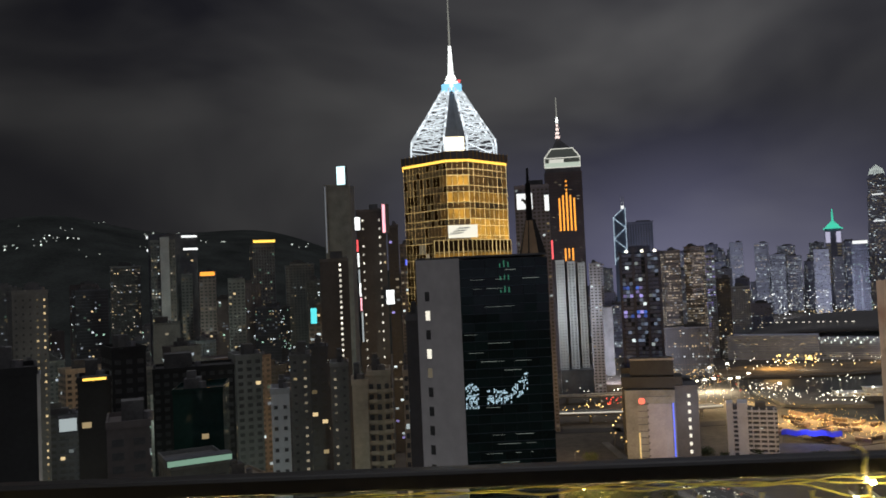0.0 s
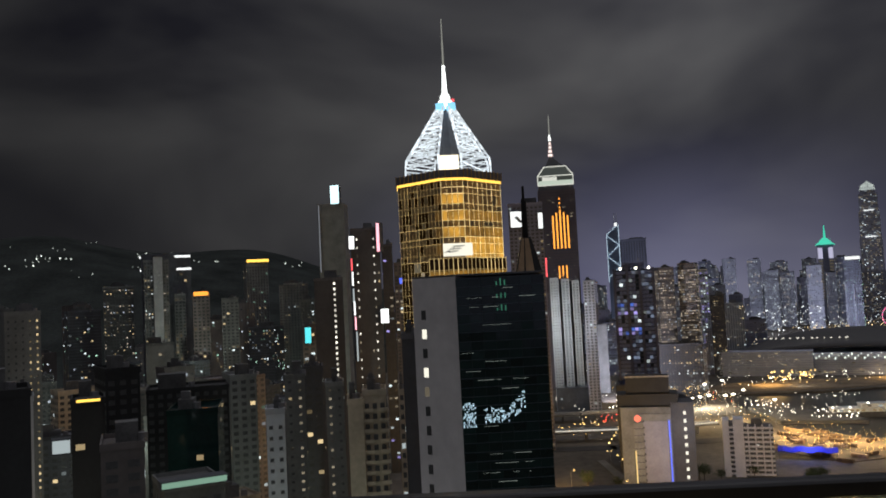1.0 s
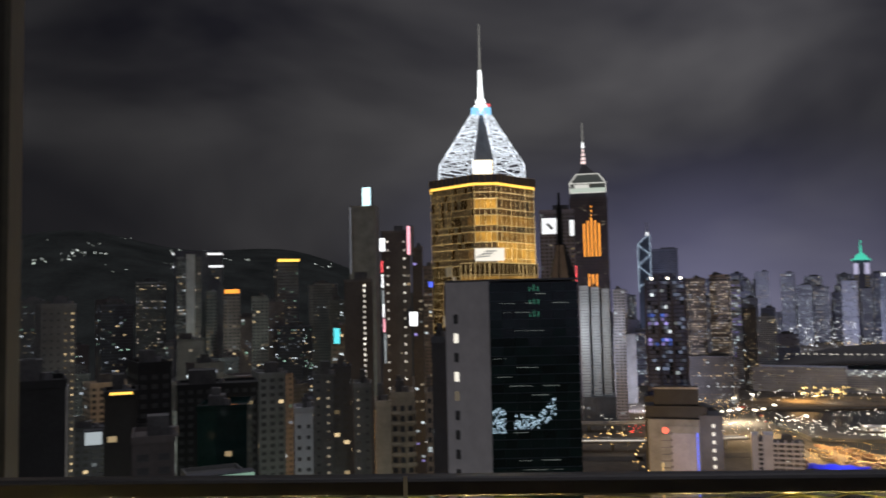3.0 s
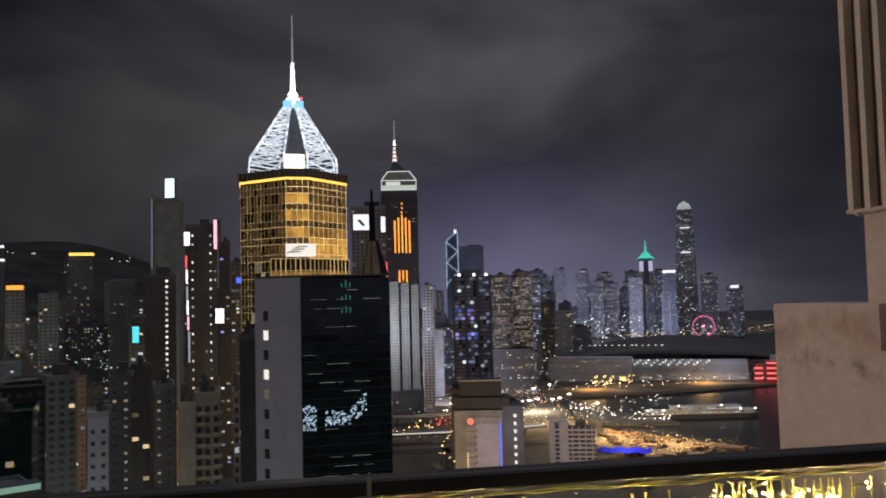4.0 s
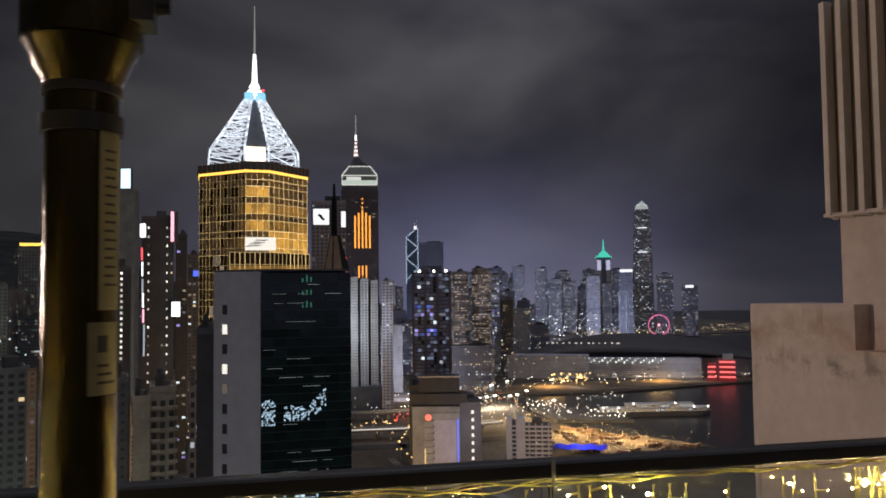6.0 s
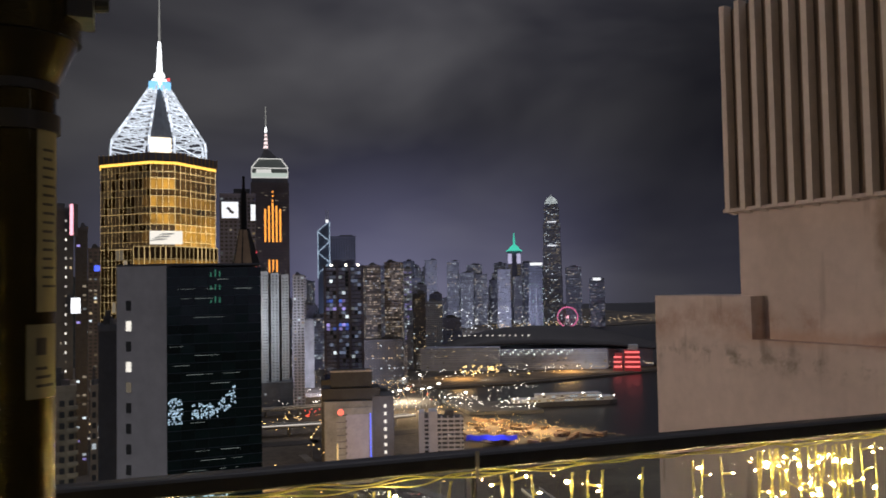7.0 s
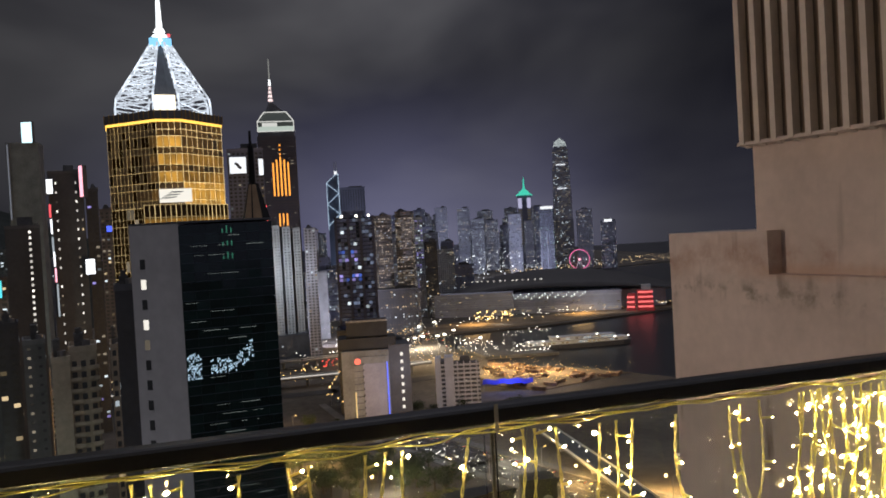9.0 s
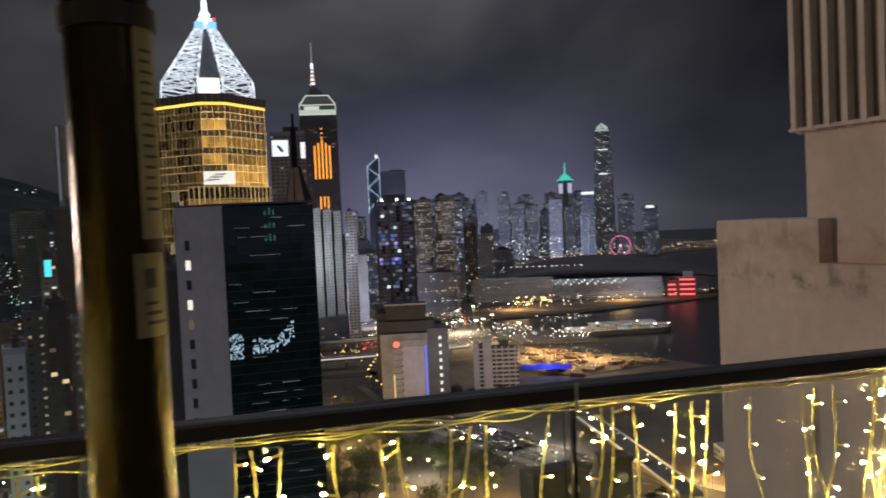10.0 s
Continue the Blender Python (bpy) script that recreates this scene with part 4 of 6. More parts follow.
tower("residential_block", "pale narrow block with lit wall", -120.6, 252.2, 4.8, 14, 106.1, 0, wall=PALE, lit=0.05, single=True)
sign("white lit street billboard", -104.5, 239.9, 91.7, 4.6, 3.6, COOLWIN, 0)
tower("residential_block", "dark brown block with lit rooms", -73.2, 201.9, 9.8, 18, 98.5, 0, wall=BROWN, lit=0.06, single=True)
tower("residential_block", "dark green glass block", -72.9, 259.8, 15.1, 24, 98.9, -6, wall=GREENGLASS, lit=0.03, dark=False)
tower("residential_block", "dark block with a domed roof", -93.4, 326.7, 30.7, 24, 99.7, 0, wall=BLACKCLAD, lit=0.02)
sign("bright red and white roof sign", -283.6, 528.3, 162.5, 6.9, 15.1, REDSIGN, -20)
tower("apartment_tower", "dark tower under a red roof sign", -295.9, 527.3, 30.7, 22, 158.9, 0, wall=DARKWALL, lit=0.05)
tower("office_block", "dark brown block behind the hotel", 160.8, 536.5, 15.9, 30, 54.5, 0, wall=BROWN, lit=0.05, cols=(4,), bay=3)
wing_block()
sign("pale green lit canopy of a roof court", -64.0, 229.0, 83.1, 17.3, 1.5, GREENWIN, 12)
tower("residential_block", "low block with a lit roof court", -64.5, 230.9, 15.7, 20, 82.4, 12, wall=CONCRETE, lit=0.02, roof=False, single=True)
tower("office_block", "pale office block by the waterfront", 320.5, 1031.5, 49.7, 30, 52.2, 0, wall=FARGREY, style='bands', lit=0.3, palette=(COOLWIN, WARMWIN, DIMWIN))
tower("office_block", "grey slab block by the waterfront", 422.3, 1208.4, 30.5, 30, 65.5, 0, wall=FARGREY, lit=0.5, palette=(FARCOOL, FARWARM, COOLWIN), bay=2.8)
tower("office_tower", "grey office tower with lit top floors", 175.3, 882.9, 11.9, 25, 141.2, 0, wall=FARGREY, lit=0.12)
tower("distant_tower", "pale tower with bluish lit floors", 951.0, 2258.0, 36.9, 40, 162.0, 0, wall=FARGREY, lit=0.7, palette=(FARCOOL, FARCOOL, FARCOOL, COOLWIN), fl=4.4, bay=3.6)
tower("distant_tower", "teal lit tower beside the tallest one", 1102.8, 2109.1, 41.9, 40, 175.9, 0, wall=FARDARK, lit=0.6, palette=(GREENWIN, FARCOOL, FARCOOL), fl=4.4, bay=3.6)


def filler(n, a0, a1, d0, d1, low, high, walls, lit, label, name, seed, palette=(WARMWIN, COOLWIN, DIMWIN, FARCOOL, GREENWIN), w=(16, 34), fl=3.2, bay=3.4, group="", clear=()):
    """Further blocks between the bearings a0 and a1 (degrees left of ahead); their roofs stay low to high metres under or over the eye per metre of distance."""
    rnd = random.Random(seed)
    done = 0
    for k in range(n):
        a, d = radians(rnd.uniform(a0, a1)), rnd.uniform(d0, d1)
        h = 130 + d * rnd.uniform(low, high)
        if h < 10:
            continue
        tower(name, label, -math.sin(a) * d, math.cos(a) * d, rnd.uniform(*w), rnd.uniform(14, 26), h, rnd.uniform(-35, 35), rnd.choice(walls), rnd.choice(("plain", "fins", "bands", "balconies")), fl, bay,
              lit * rnd.uniform(0.4, 1.6), palette, dark=d < 900, group=group)
        done += 1
    return done


filler(34, 6, 34, 420, 900, -0.16, -0.05, (CONCRETE, DARKWALL, BEIGE, BROWN), 0.10, "old apartment block with a few lit windows", "apartment_block", 21, group="apartment blocks of the old town")
filler(26, 4, 34, 900, 1500, -0.04, 0.015, (CONCRETE, DARKWALL, BROWN), 0.15, "apartment tower on the slope with scattered lit windows", "apartment_tower", 22, group="towers below the hill")
filler(10, 10, 32, 240, 400, -0.30, -0.20, (CONCRETE, DARKWALL, BEIGE), 0.04, "low dark block with a flat roof", "apartment_block", 23, group="apartment blocks of the old town")
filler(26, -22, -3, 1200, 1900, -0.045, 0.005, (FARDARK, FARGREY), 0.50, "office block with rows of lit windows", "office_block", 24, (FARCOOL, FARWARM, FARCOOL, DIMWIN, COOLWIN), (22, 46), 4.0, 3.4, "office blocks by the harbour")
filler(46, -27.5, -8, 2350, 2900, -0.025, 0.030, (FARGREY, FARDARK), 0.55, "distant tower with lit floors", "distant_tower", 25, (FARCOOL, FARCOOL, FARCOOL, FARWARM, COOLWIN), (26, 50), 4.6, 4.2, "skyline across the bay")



# ---- the gold tower ----
def octagon(a, b, z):
    return [(-a, -b, z), (a, -b, z), (b, -a, z), (b, a, z), (a, b, z), (-a, b, z), (-b, a, z), (-b, -a, z)]


def gold_tower():
    t = thing("office_tower", "gold mirror-glass tower with a lit white lattice spire", "tower", pose(11.15, 298.7, 0, 0, 0, 1.7))
    rnd = random.Random(3)
    a, b = 3.75, 18.35
    part("wall", Shape().prism(octagon(a, b, 0), octagon(a, b, 170.6)), BRONZEGLASS, t, "bronze mirror glass wall")
    part("cornice", Shape().prism(octagon(a + 0.5, b + 0.6, 171.2), octagon(a + 0.5, b + 0.6, 174.0)), BROWN, t, "dark brown cornice")
    part("cornice_light", Shape().prism(octagon(a + 0.35, b + 0.35, 170.4), octagon(a + 0.35, b + 0.35, 171.3)), GOLDLINE, t, "bright gold light strip under the cornice")
    ring = octagon(a + 0.5, b + 0.6, 0)
    for i in range(8):
        p, q = Vector(ring[i]), Vector(ring[(i + 1) % 8])
        n = int((q - p).length / 1.9)
        for k in range(n + 1):
            c = p.lerp(q, k / n)
            part("cornice_rib", Shape().box(c.x - 0.12, c.x + 0.12, c.y - 0.12, c.y + 0.12, 171.4, 174.3), GOLDBAR, t)
    # bays of the faces that can be seen: left, front, right
    corners = octagon(a, b, 0)
    faces = [(7, 0, 13, 62.0, False), (0, 1, 4, 62.0, True), (1, 2, 8, 62.0, True)]
    grid, rest, dull, faint = Shape(), Shape(), Shape(), Shape()
    for i, j, n, low, lit in faces:
        p, q = Vector(corners[i]), Vector(corners[j])
        u = (q - p).normalized()
        step = (q - p).length / n
        nrm = Vector((u.y, -u.x, 0))
        for k in range(n + 1):
            c = p + u * step * k
            (grid if lit else faint).bar(c + nrm * 0.10 + Vector((0, 0, low)), c + nrm * 0.10 + Vector((0, 0, 170.5)), 0.12, 0.06)
        z = 170.2
        row = 0
        front = i == 0
        while z > low:
            # tall window rows alternate with low spandrel rows under the two top rows
            fl = 2.2 if row < 2 or row % 2 else 3.5
            z -= fl
            row += 1
            (grid if lit else faint).bar(p + nrm * 0.10 + Vector((0, 0, z)), q + nrm * 0.10 + Vector((0, 0, z)), 0.06, 0.10)
            for k in range(n):
                o = p + u * (step * k + 0.12) + Vector((0, 0, z + 0.10))
                # right face: uplight is put into the panes as glow, stronger lower down
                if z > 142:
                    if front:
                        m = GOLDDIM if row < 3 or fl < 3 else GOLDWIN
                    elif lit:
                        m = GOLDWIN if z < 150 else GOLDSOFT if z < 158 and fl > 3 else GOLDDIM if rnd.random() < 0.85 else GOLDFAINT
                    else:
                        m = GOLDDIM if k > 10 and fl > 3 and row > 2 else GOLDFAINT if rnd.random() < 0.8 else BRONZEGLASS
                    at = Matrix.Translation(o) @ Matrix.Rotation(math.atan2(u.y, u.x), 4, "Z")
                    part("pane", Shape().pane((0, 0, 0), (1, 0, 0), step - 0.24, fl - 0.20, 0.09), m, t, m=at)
                elif rnd.random() < 0.10:
                    dull.pane(o, u, step - 0.24, fl - 0.20, 0.07)
                else:
                    rest.pane(o, u, step - 0.24, fl - 0.20, 0.05)
    part("mullion_grid", grid, GOLDGRID, t, "gold mullions, the light on them put in as glow", "stuff")
    part("mullion_grid", faint, GOLDGRIDDIM, t, "gold mullions, dim light on them put in as glow", "stuff")
    part("glazing", rest, BRONZEGLASS, t, "bronze mirror glass", "stuff")
    part("lit_glazing", dull, DIMWIN, t, "dimly lit glass", "stuff")
    # lower bay that steps out at the front
    lo = [(-9.0, -21.0), (3.9, -21.0), (18.7, -6.4), (18.7, 4), (-9.0, 4)]
    part("lower_bay", Shape().prism([(x, y, 0) for x, y in lo], [(x, y, 143.6) for x, y in lo]), BRONZEGLASS, t)
    g, w = Shape(), Shape()
    for i, n in ((0, 8), (1, 10)):
        p, q = Vector((*lo[i], 0)), Vector((*lo[i + 1], 0))
        u = (q - p).normalized()
        nrm = Vector((u.y, -u.x, 0))
        step = (q - p).length / n
        for k in range(n + 1):
            c = p + u * step * k + nrm * 0.12
            g.bar(c + Vector((0, 0, 90)), c + Vector((0, 0, 143.8)), 0.18, 0.2)
        for z in (143.6, 139.6, 136.2, 132.8, 129.4):
            g.bar(p + nrm * 0.12 + Vector((0, 0, z)), q + nrm * 0.12 + Vector((0, 0, z)), 0.18, 0.2)
        for k in range(n):
            w.pane(p + u * (step * k + 0.2) + Vector((0, 0, 136.5)), u, step - 0.4, 2.7, 0.06)
    part("mullion_grid", g, GOLDGRIDDIM, t, "gold mullions, the light on them put in as glow", "stuff")
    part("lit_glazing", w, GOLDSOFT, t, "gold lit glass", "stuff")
    board = part("billboard", Shape().box(-4.1, 5.9, -20.2, -19.7, 144.3, 148.6), BOARDWHITE, t, "white lit board with grey strokes")
    for k in range(6):
        part("stroke", Shape().bar((-4.0 + k * 0.7, -20.25, 145.5 + 0.45 * k), (0.6 + k * 0.55, -20.25, 145.9 + 0.42 * k - 0.3 * (k % 2)), 0.10, 0.2), STEEL, board)
    # spire: lattice on the four long sides, open at the corners
    za, zb, zc = 174.0, 179.6, 199.4
    ax = Vector((0.35, 0, 0))
    for f in range(4):
        rot = Matrix.Rotation(math.pi / 2 * f, 4, "Z")
        s = Shape()
        # outer and inner edge of the face between corner 7 (outer) and 0 (inner)
        o0, i0 = rot @ Vector((-15.3, -4.0, 0)), rot @ Vector((-4.0, -15.3, 0))
        o1, i1 = rot @ Vector((-3.2, -1.1, 0)), rot @ Vector((-1.1, -3.2, 0))

        def edge(e0, e1, q):
            if q < 0.12:
                return e0 + Vector((0, 0, za + (zb - za) * q / 0.12))
            k = (q - 0.12) / 0.88
            bow = 0.012 * math.sin(math.pi * k)
            v = e0.lerp(e1 + ax, min(1, k + bow))
            return v + Vector((0, 0, zb + (zc - zb) * k))

        n = 14
        for k in range(n):
            q0, q1 = k / n, (k + 1) / n
            A, B, C, D = edge(o0, o1, q0), edge(i0, i1, q0), edge(o0, o1, q1), edge(i0, i1, q1)
            s.bar(A, C, 0.62)
            s.bar(B, D, 0.62)
            s.bar(A, B, 0.38)
            s.bar(A, D, 0.28) if k % 2 else s.bar(B, C, 0.28)
            mid = (A + B) / 2
            s.bar(mid, C if k % 2 else D, 0.24)
        part("lattice", s, TRUSSLIT, t, "white steel lattice, its floodlight put in as glow")
    part("lamp_room", Shape().box(-2.9, 3.7, -6.0, 2.0, 174.0, 181.2), LAMPROOM, t, "bright cream lamp room")
    part("spire_core", Shape().prism(octagon(1.6, 4.6, 181.21), octagon(0.4, 1.2, 198.0)), DARKWALL, t, "dark inner core of the spire")
    for sx in (-1, 1):
        part("collar", Shape().ring(0.35 + 1.9 * sx, -1.6, 198.6, 201.0, 1.75, 1.75, 12), COLLARBLUE, t, "pale blue lit collar")
    part("collar_top", Shape().ring(0.35, 0, 200.0, 202.4, 3.0, 2.4, 12).ring(0.35, 0, 202.4, 203.4, 1.3, 1.3, 12).ring(0.35, 0, 203.4, 204.6, 2.0, 1.5, 12), WHITELINE, t)
    part("mast", Shape().ring(0.35, 0, 204.2, 215.5, 1.1, 0.55, 12), WHITELINE, t, "white lit mast")
    part("needle", Shape().ring(0.35, 0, 215.5, 224.0, 0.36, 0.30, 10).ring(0.35, 0, 224.0, 233.0, 0.26, 0.16, 10), NEEDLE, t, "pale lit needle")
    part("beacon", Shape().box(2.6, 3.6, -2.6, -1.6, 201.6, 202.4), REDSIGN, t, "small red lamp")


GOLDDIM = glow("dim_gold_glass_glow", (1.0, 0.47, 0.08), 0.062, cloud=0.6)
GOLDFAINT = glow("faint_gold_glass_glow", (1.0, 0.50, 0.14), 0.016, cloud=0.6)
# light on needle and mast is put in as a faint glow
NEEDLE = glow("pale_needle_glow", (0.9, 0.9, 0.85), 0.22)
GOLDSOFT = glow("soft_gold_glass_glow", (1.0, 0.48, 0.06), 0.21, cloud=0.4)
LAMPROOM = glow("cream_lamp_room_light", (1.0, 0.88, 0.68), 1.5)
BOARDWHITE = glow("white_board_light", (1.0, 0.95, 0.85), 0.85)
COLLARBLUE = glow("pale_blue_collar_light", (0.25, 0.62, 1.0), 1.1)
gold_tower()


# ---- grey and green office block in front of it ----
def front_block():
    t = thing("office_block", "office block with a grey side wall and dark green glass front", "building", pose(6.66, 150.0, 0))
    A, B, C, D, E = (-8.0, 6.1), (0, 0), (16.13, 0.45), (17.5, 22), (-5, 27)
    part("side_wall", Shape().prism([(*p, 0) for p in (A, B, D, E)], [(*p, 134.0) for p in (A, B, D, E)]), FRONTGREY, t, "plain grey painted side wall")
    part("core", Shape().prism([(*p, 0) for p in ((0.15, 0.12), (16.05, 0.55), D, (1, 20))], [(*p, 133.7) for p in ((0.15, 0.12), (16.05, 0.55), D, (1, 20))]), DARKWALL, t)
    part("coping", Shape().prism([(*p, 134.0) for p in (A, (0, -0.1), (16.2, 0.35), D, E)], [(*p, 134.35) for p in (A, (0, -0.1), (16.2, 0.35), D, E)]), DARKWALL, t)
    rnd = random.Random(8)
    u = Vector((16.13, 0.45, 0)).normalized()
    w = 16.13 / 7
    pane = Shape().box(0.02, w - 0.02, -0.06, 0.0, 0.03, 1.62).mesh("pane", GREENGLASS)
    fixed(pane)
    z, row = 133.6, 0
    while z > 64:
        z -= 1.65
        row += 1
        for k in range(7):
            o = new("pane", pane)
            o.parent = t
            p = u * (w * k)
            o.matrix_basis = Matrix.Translation((p.x, p.y, z)) @ Euler((radians(rnd.uniform(-0.5, 0.5)), 0, math.atan2(u.y, u.x) + radians(rnd.uniform(-0.4, 0.4)))).to_matrix().to_4x4()
        part("transom", Shape().bar(Vector((0, -0.07, z)), Vector((16.13, 0.38, z)), 0.10, 0.12), TRANSOM, t)
        for rep in range(rnd.choice((0, 1, 2, 3))):
            x0 = rnd.uniform(0.3, 12)
            part("lit_slot", Shape().box(0, rnd.uniform(0.4, 3.5), -0.02, 0.0, 0, rnd.choice((0.05, 0.07, 0.10))), SLOTGLOW, t, "thin bright ceiling light behind the glass", m=Matrix.Translation((x0, x0 * 0.028 - 0.09, z + 1.2)))
    # small windows up the grey side
    v = Vector((8.0, -6.1, 0)).normalized()
    for k in range(11):
        zz = 126.3 - k * 3.55
        s = Shape().pane((0, 0, 0), (1, 0, 0), 1.05, 1.75, 0.03)
        q = Vector(A + (0,)) + v * 1.9
        m = Matrix.Translation((q.x, q.y, zz)) @ Matrix.Rotation(math.atan2(v.y, v.x), 4, "Z")
        win = part("window", s, BRIGHTWIN if k in (1, 3) else DIMWIN if k == 4 else WINDOWGLASS, t, "small lit window" if k in (1, 3, 4) else "", m=m)
        part("sill", Shape().box(-0.05, 1.1, -0.16, 0.0, -0.14, -0.01), FRONTGREY, win)
    # lit advertising strokes that show in the glass
    strokes = Shape()
    for k in range(38):
        x = 0.2 + k * 0.30
        if 7 < k < 13:
            continue
        low, high = (106.7, 111.0) if k < 8 else (107.4, 109.8) if k < 28 else (107.7 + (k - 28) * 0.22, 110.0 + (k - 28) * 0.3)
        zz = low
        while zz < high:
            step = rnd.uniform(0.14, 0.55)
            if rnd.random() < 0.46:
                strokes.box(x, x + rnd.uniform(0.14, 0.27), x * 0.028 - 0.12, x * 0.028 - 0.10, zz, zz + step * 0.8)
            zz += step
    part("lit_lettering", strokes, BLUEWHITE, t, "blue-white lit strokes of a sign", "stuff")
    for k in range(10):
        x = 1.2 + k * 0.95
        part("sign_stroke", Shape().box(0, rnd.uniform(0.3, 0.8), -0.02, 0, 0, rnd.uniform(0.4, 1.6 if k < 7 else 2.4)), BLUEWHITE, t, "blue-white lit stroke of a sign", m=Matrix.Translation((x, x * 0.028 - 0.10, 93.4)))
    for k in range(9):
        x = 7.3 + (k % 3) * 0.75
        part("sign_stroke", Shape().box(0, 0.22, -0.02, 0, 0, rnd.uniform(0.5, 1.3)), GREENDIM, t, "dim green lit stroke of a sign", m=Matrix.Translation((x, x * 0.028 - 0.10, 132.0 - (k // 3) * 2.3)))
    # dark pylon and mast on the roof
    p = thing("roof_pylon", "dark tapered roof pylon with a slender mast", "mast", pose(20.5, 153.8, 134.35))
    part("pylon", Shape().prism([(-2.2, -1.4, 0), (2.4, -1.4, 0), (2.4, 1.4, 0), (-2.2, 1.4, 0)], [(-0.95, -0.4, 6.4), (0.75, -0.4, 6.4), (0.75, 0.4, 6.4), (-0.95, 0.4, 6.4)]), BLACKMETAL, p)
    # tan facets carry the gold tower's light on the pylon in their colour
    part("facet", Shape().prism([(-2.1, -1.46, 0.05), (-0.9, -1.46, 0.05), (-0.9, -1.40, 0.05), (-2.1, -1.40, 0.05)], [(-0.92, -0.46, 6.2), (-0.5, -0.46, 6.2), (-0.5, -0.40, 6.2), (-0.92, -0.40, 6.2)]), PYLONFACET, p, "pylon facet with gold tower light put into its colour")
    part("facet", Shape().prism([(-0.6, -1.46, 0.05), (1.0, -1.46, 0.05), (1.0, -1.40, 0.05), (-0.6, -1.40, 0.05)], [(-0.35, -0.46, 6.2), (0.30, -0.46, 6.2), (0.30, -0.40, 6.2), (-0.35, -0.40, 6.2)]), PYLONFACET, p, "pylon facet with gold tower light put into its colour")
    part("mast", Shape().ring(-0.2, 0, 6.4, 16.0, 0.42, 0.22, 10).ring(-0.2, 0, 6.3, 13.2, 0.6, 0.5, 8), BLACKMETAL, p)


FRONTGREY = mat("grey_painted_render", (0.66, 0.64, 0.65), 0.85, 0, 0.15, 0.06, 8)
PYLONFACET = mat("gold_lit_facet_tone", (0.46, 0.31, 0.18), 0.5, 0.2, 0.2, 0.3, 6)
TRANSOM = mat("dark_transom", (0.07, 0.10, 0.12), 0.4, 0.3, 0.2, 0.3, 6)
SLOTGLOW = glow("thin_ceiling_light", (0.85, 1.0, 0.95), 0.14, 0.0)
BLUEWHITE = glow("blue_white_sign_light", (0.55, 0.80, 1.0), 0.80)
GREENDIM = glow("dim_green_sign_light", (0.10, 0.55, 0.35), 0.22)
front_block()


# ---- tall tower with orange light tubes ----
def crown_tower():
    x, y = 185.8, 1125
    t = thing("office_tower", "dark tall tower with orange light tubes, lit crown and mast", "tower", pose(x, y, 0, 0, 0, facing(x, y)))
    part("wall", Shape().box(-25.5, 25.5, 0, 45, 0, 272), CPDARK, t)
    fl = Shape()
    rnd = random.Random(4)
    for k in range(60):
        fl.pane((-25.5 + rnd.uniform(0, 46), 0, rnd.uniform(120, 262)), (1, 0, 0), rnd.uniform(1.5, 5), 1.2, 0.1)
    part("lit_glazing", fl, DIMWIN, t, "a few lit windows", "stuff")
    ban = Shape()
    for k in range(66):
        ban.pane((-25.6, 0, 8 + k * 4), (1, 0, 0), 51.2, 0.8, 0.2)
    part("banding", ban, DARKWALL, t, kind="stuff")
    for k in range(5):
        xx = -6.5 + k * 5.0
        top = 236 + (8 - abs(k - 2) * 4)
        part("light_tube", Shape().box(xx - 1.1, xx + 1.1, -0.5, 0, 191, top), ORANGELINE, t, "orange upright light tube")
        if 0 < k < 4:
            part("light_tube", Shape().box(xx - 1.0, xx + 1.0, -0.5, 0, 150, 167), ORANGELINE, t, "orange upright light tube")
    for k in range(3):
        part("light_dot", Shape().box(2.6, 4.4, -0.5, 0, 246 + k * 6, 248.5 + k * 6), ORANGELINE, t)
    part("crown_wall", Shape().box(-24, 24, 0, 42, 272.004, 278), DARKWALL, t)
    part("crown_glass", Shape().box(-23.5, 23.5, 0.5, 41, 284, 291), CROWNSLOPE, t)
    part("crown_light", Shape().box(-23.5, 23.5, -0.5, 41, 278, 285), CROWNLIT, t, "greenish white lit crown storey")
    part("crown_panel", Shape().box(-18, 2, 0.0, 0.5, 285, 290), WHITEDIM, t)
    for z in (278, 291, 305):
        s = Shape()
        w = 24.5 if z < 300 else 15
        s.box(-w, w, -1.2 if z < 300 else 8, 0 if z < 300 else 9, z, z + 1.2)
        part("edge_light", s, WHITEDIM, t, "white edge light")
    for sx in (-1, 1):
        part("edge_light", Shape().bar((24 * sx, -0.8, 278), (24 * sx, -0.8, 292), 1.1), WHITEDIM, t, "white edge light")
        part("edge_light", Shape().bar((24 * sx, -0.8, 292), (14.5 * sx, 9, 306), 1.1), WHITEDIM, t, "white edge light")
    part("crown_roof", Shape().prism([(-23.8, 0, 291), (23.8, 0, 291), (23.8, 41, 291), (-23.8, 41, 291)], [(-14, 10, 305.5), (14, 10, 305.5), (14, 31, 305.5), (-14, 31, 305.5)]), CROWNSLOPE, t, "dim green lit sloping glass")
    part("pyramid", Shape().prism([(-13, 11, 306), (12, 11, 306), (12, 30, 306), (-13, 30, 306)], [(-7, 19, 321), (-3, 19, 321), (-3, 23, 321), (-7, 23, 321)]), DARKWALL, t)
    for k in range(4):
        part("mast_light", Shape().ring(-5, 20, 322 + k * 5.5, 325.2 + k * 5.5, 3.2 - k * 0.5, 3.0 - k * 0.5, 10), PINKWHITE, t, "pinkish lit mast ring")
    part("mast", Shape().ring(-5, 20, 321, 352, 1.6, 1.0, 10).ring(-5, 20, 352, 380, 0.9, 0.6, 8), NEEDLE, t)
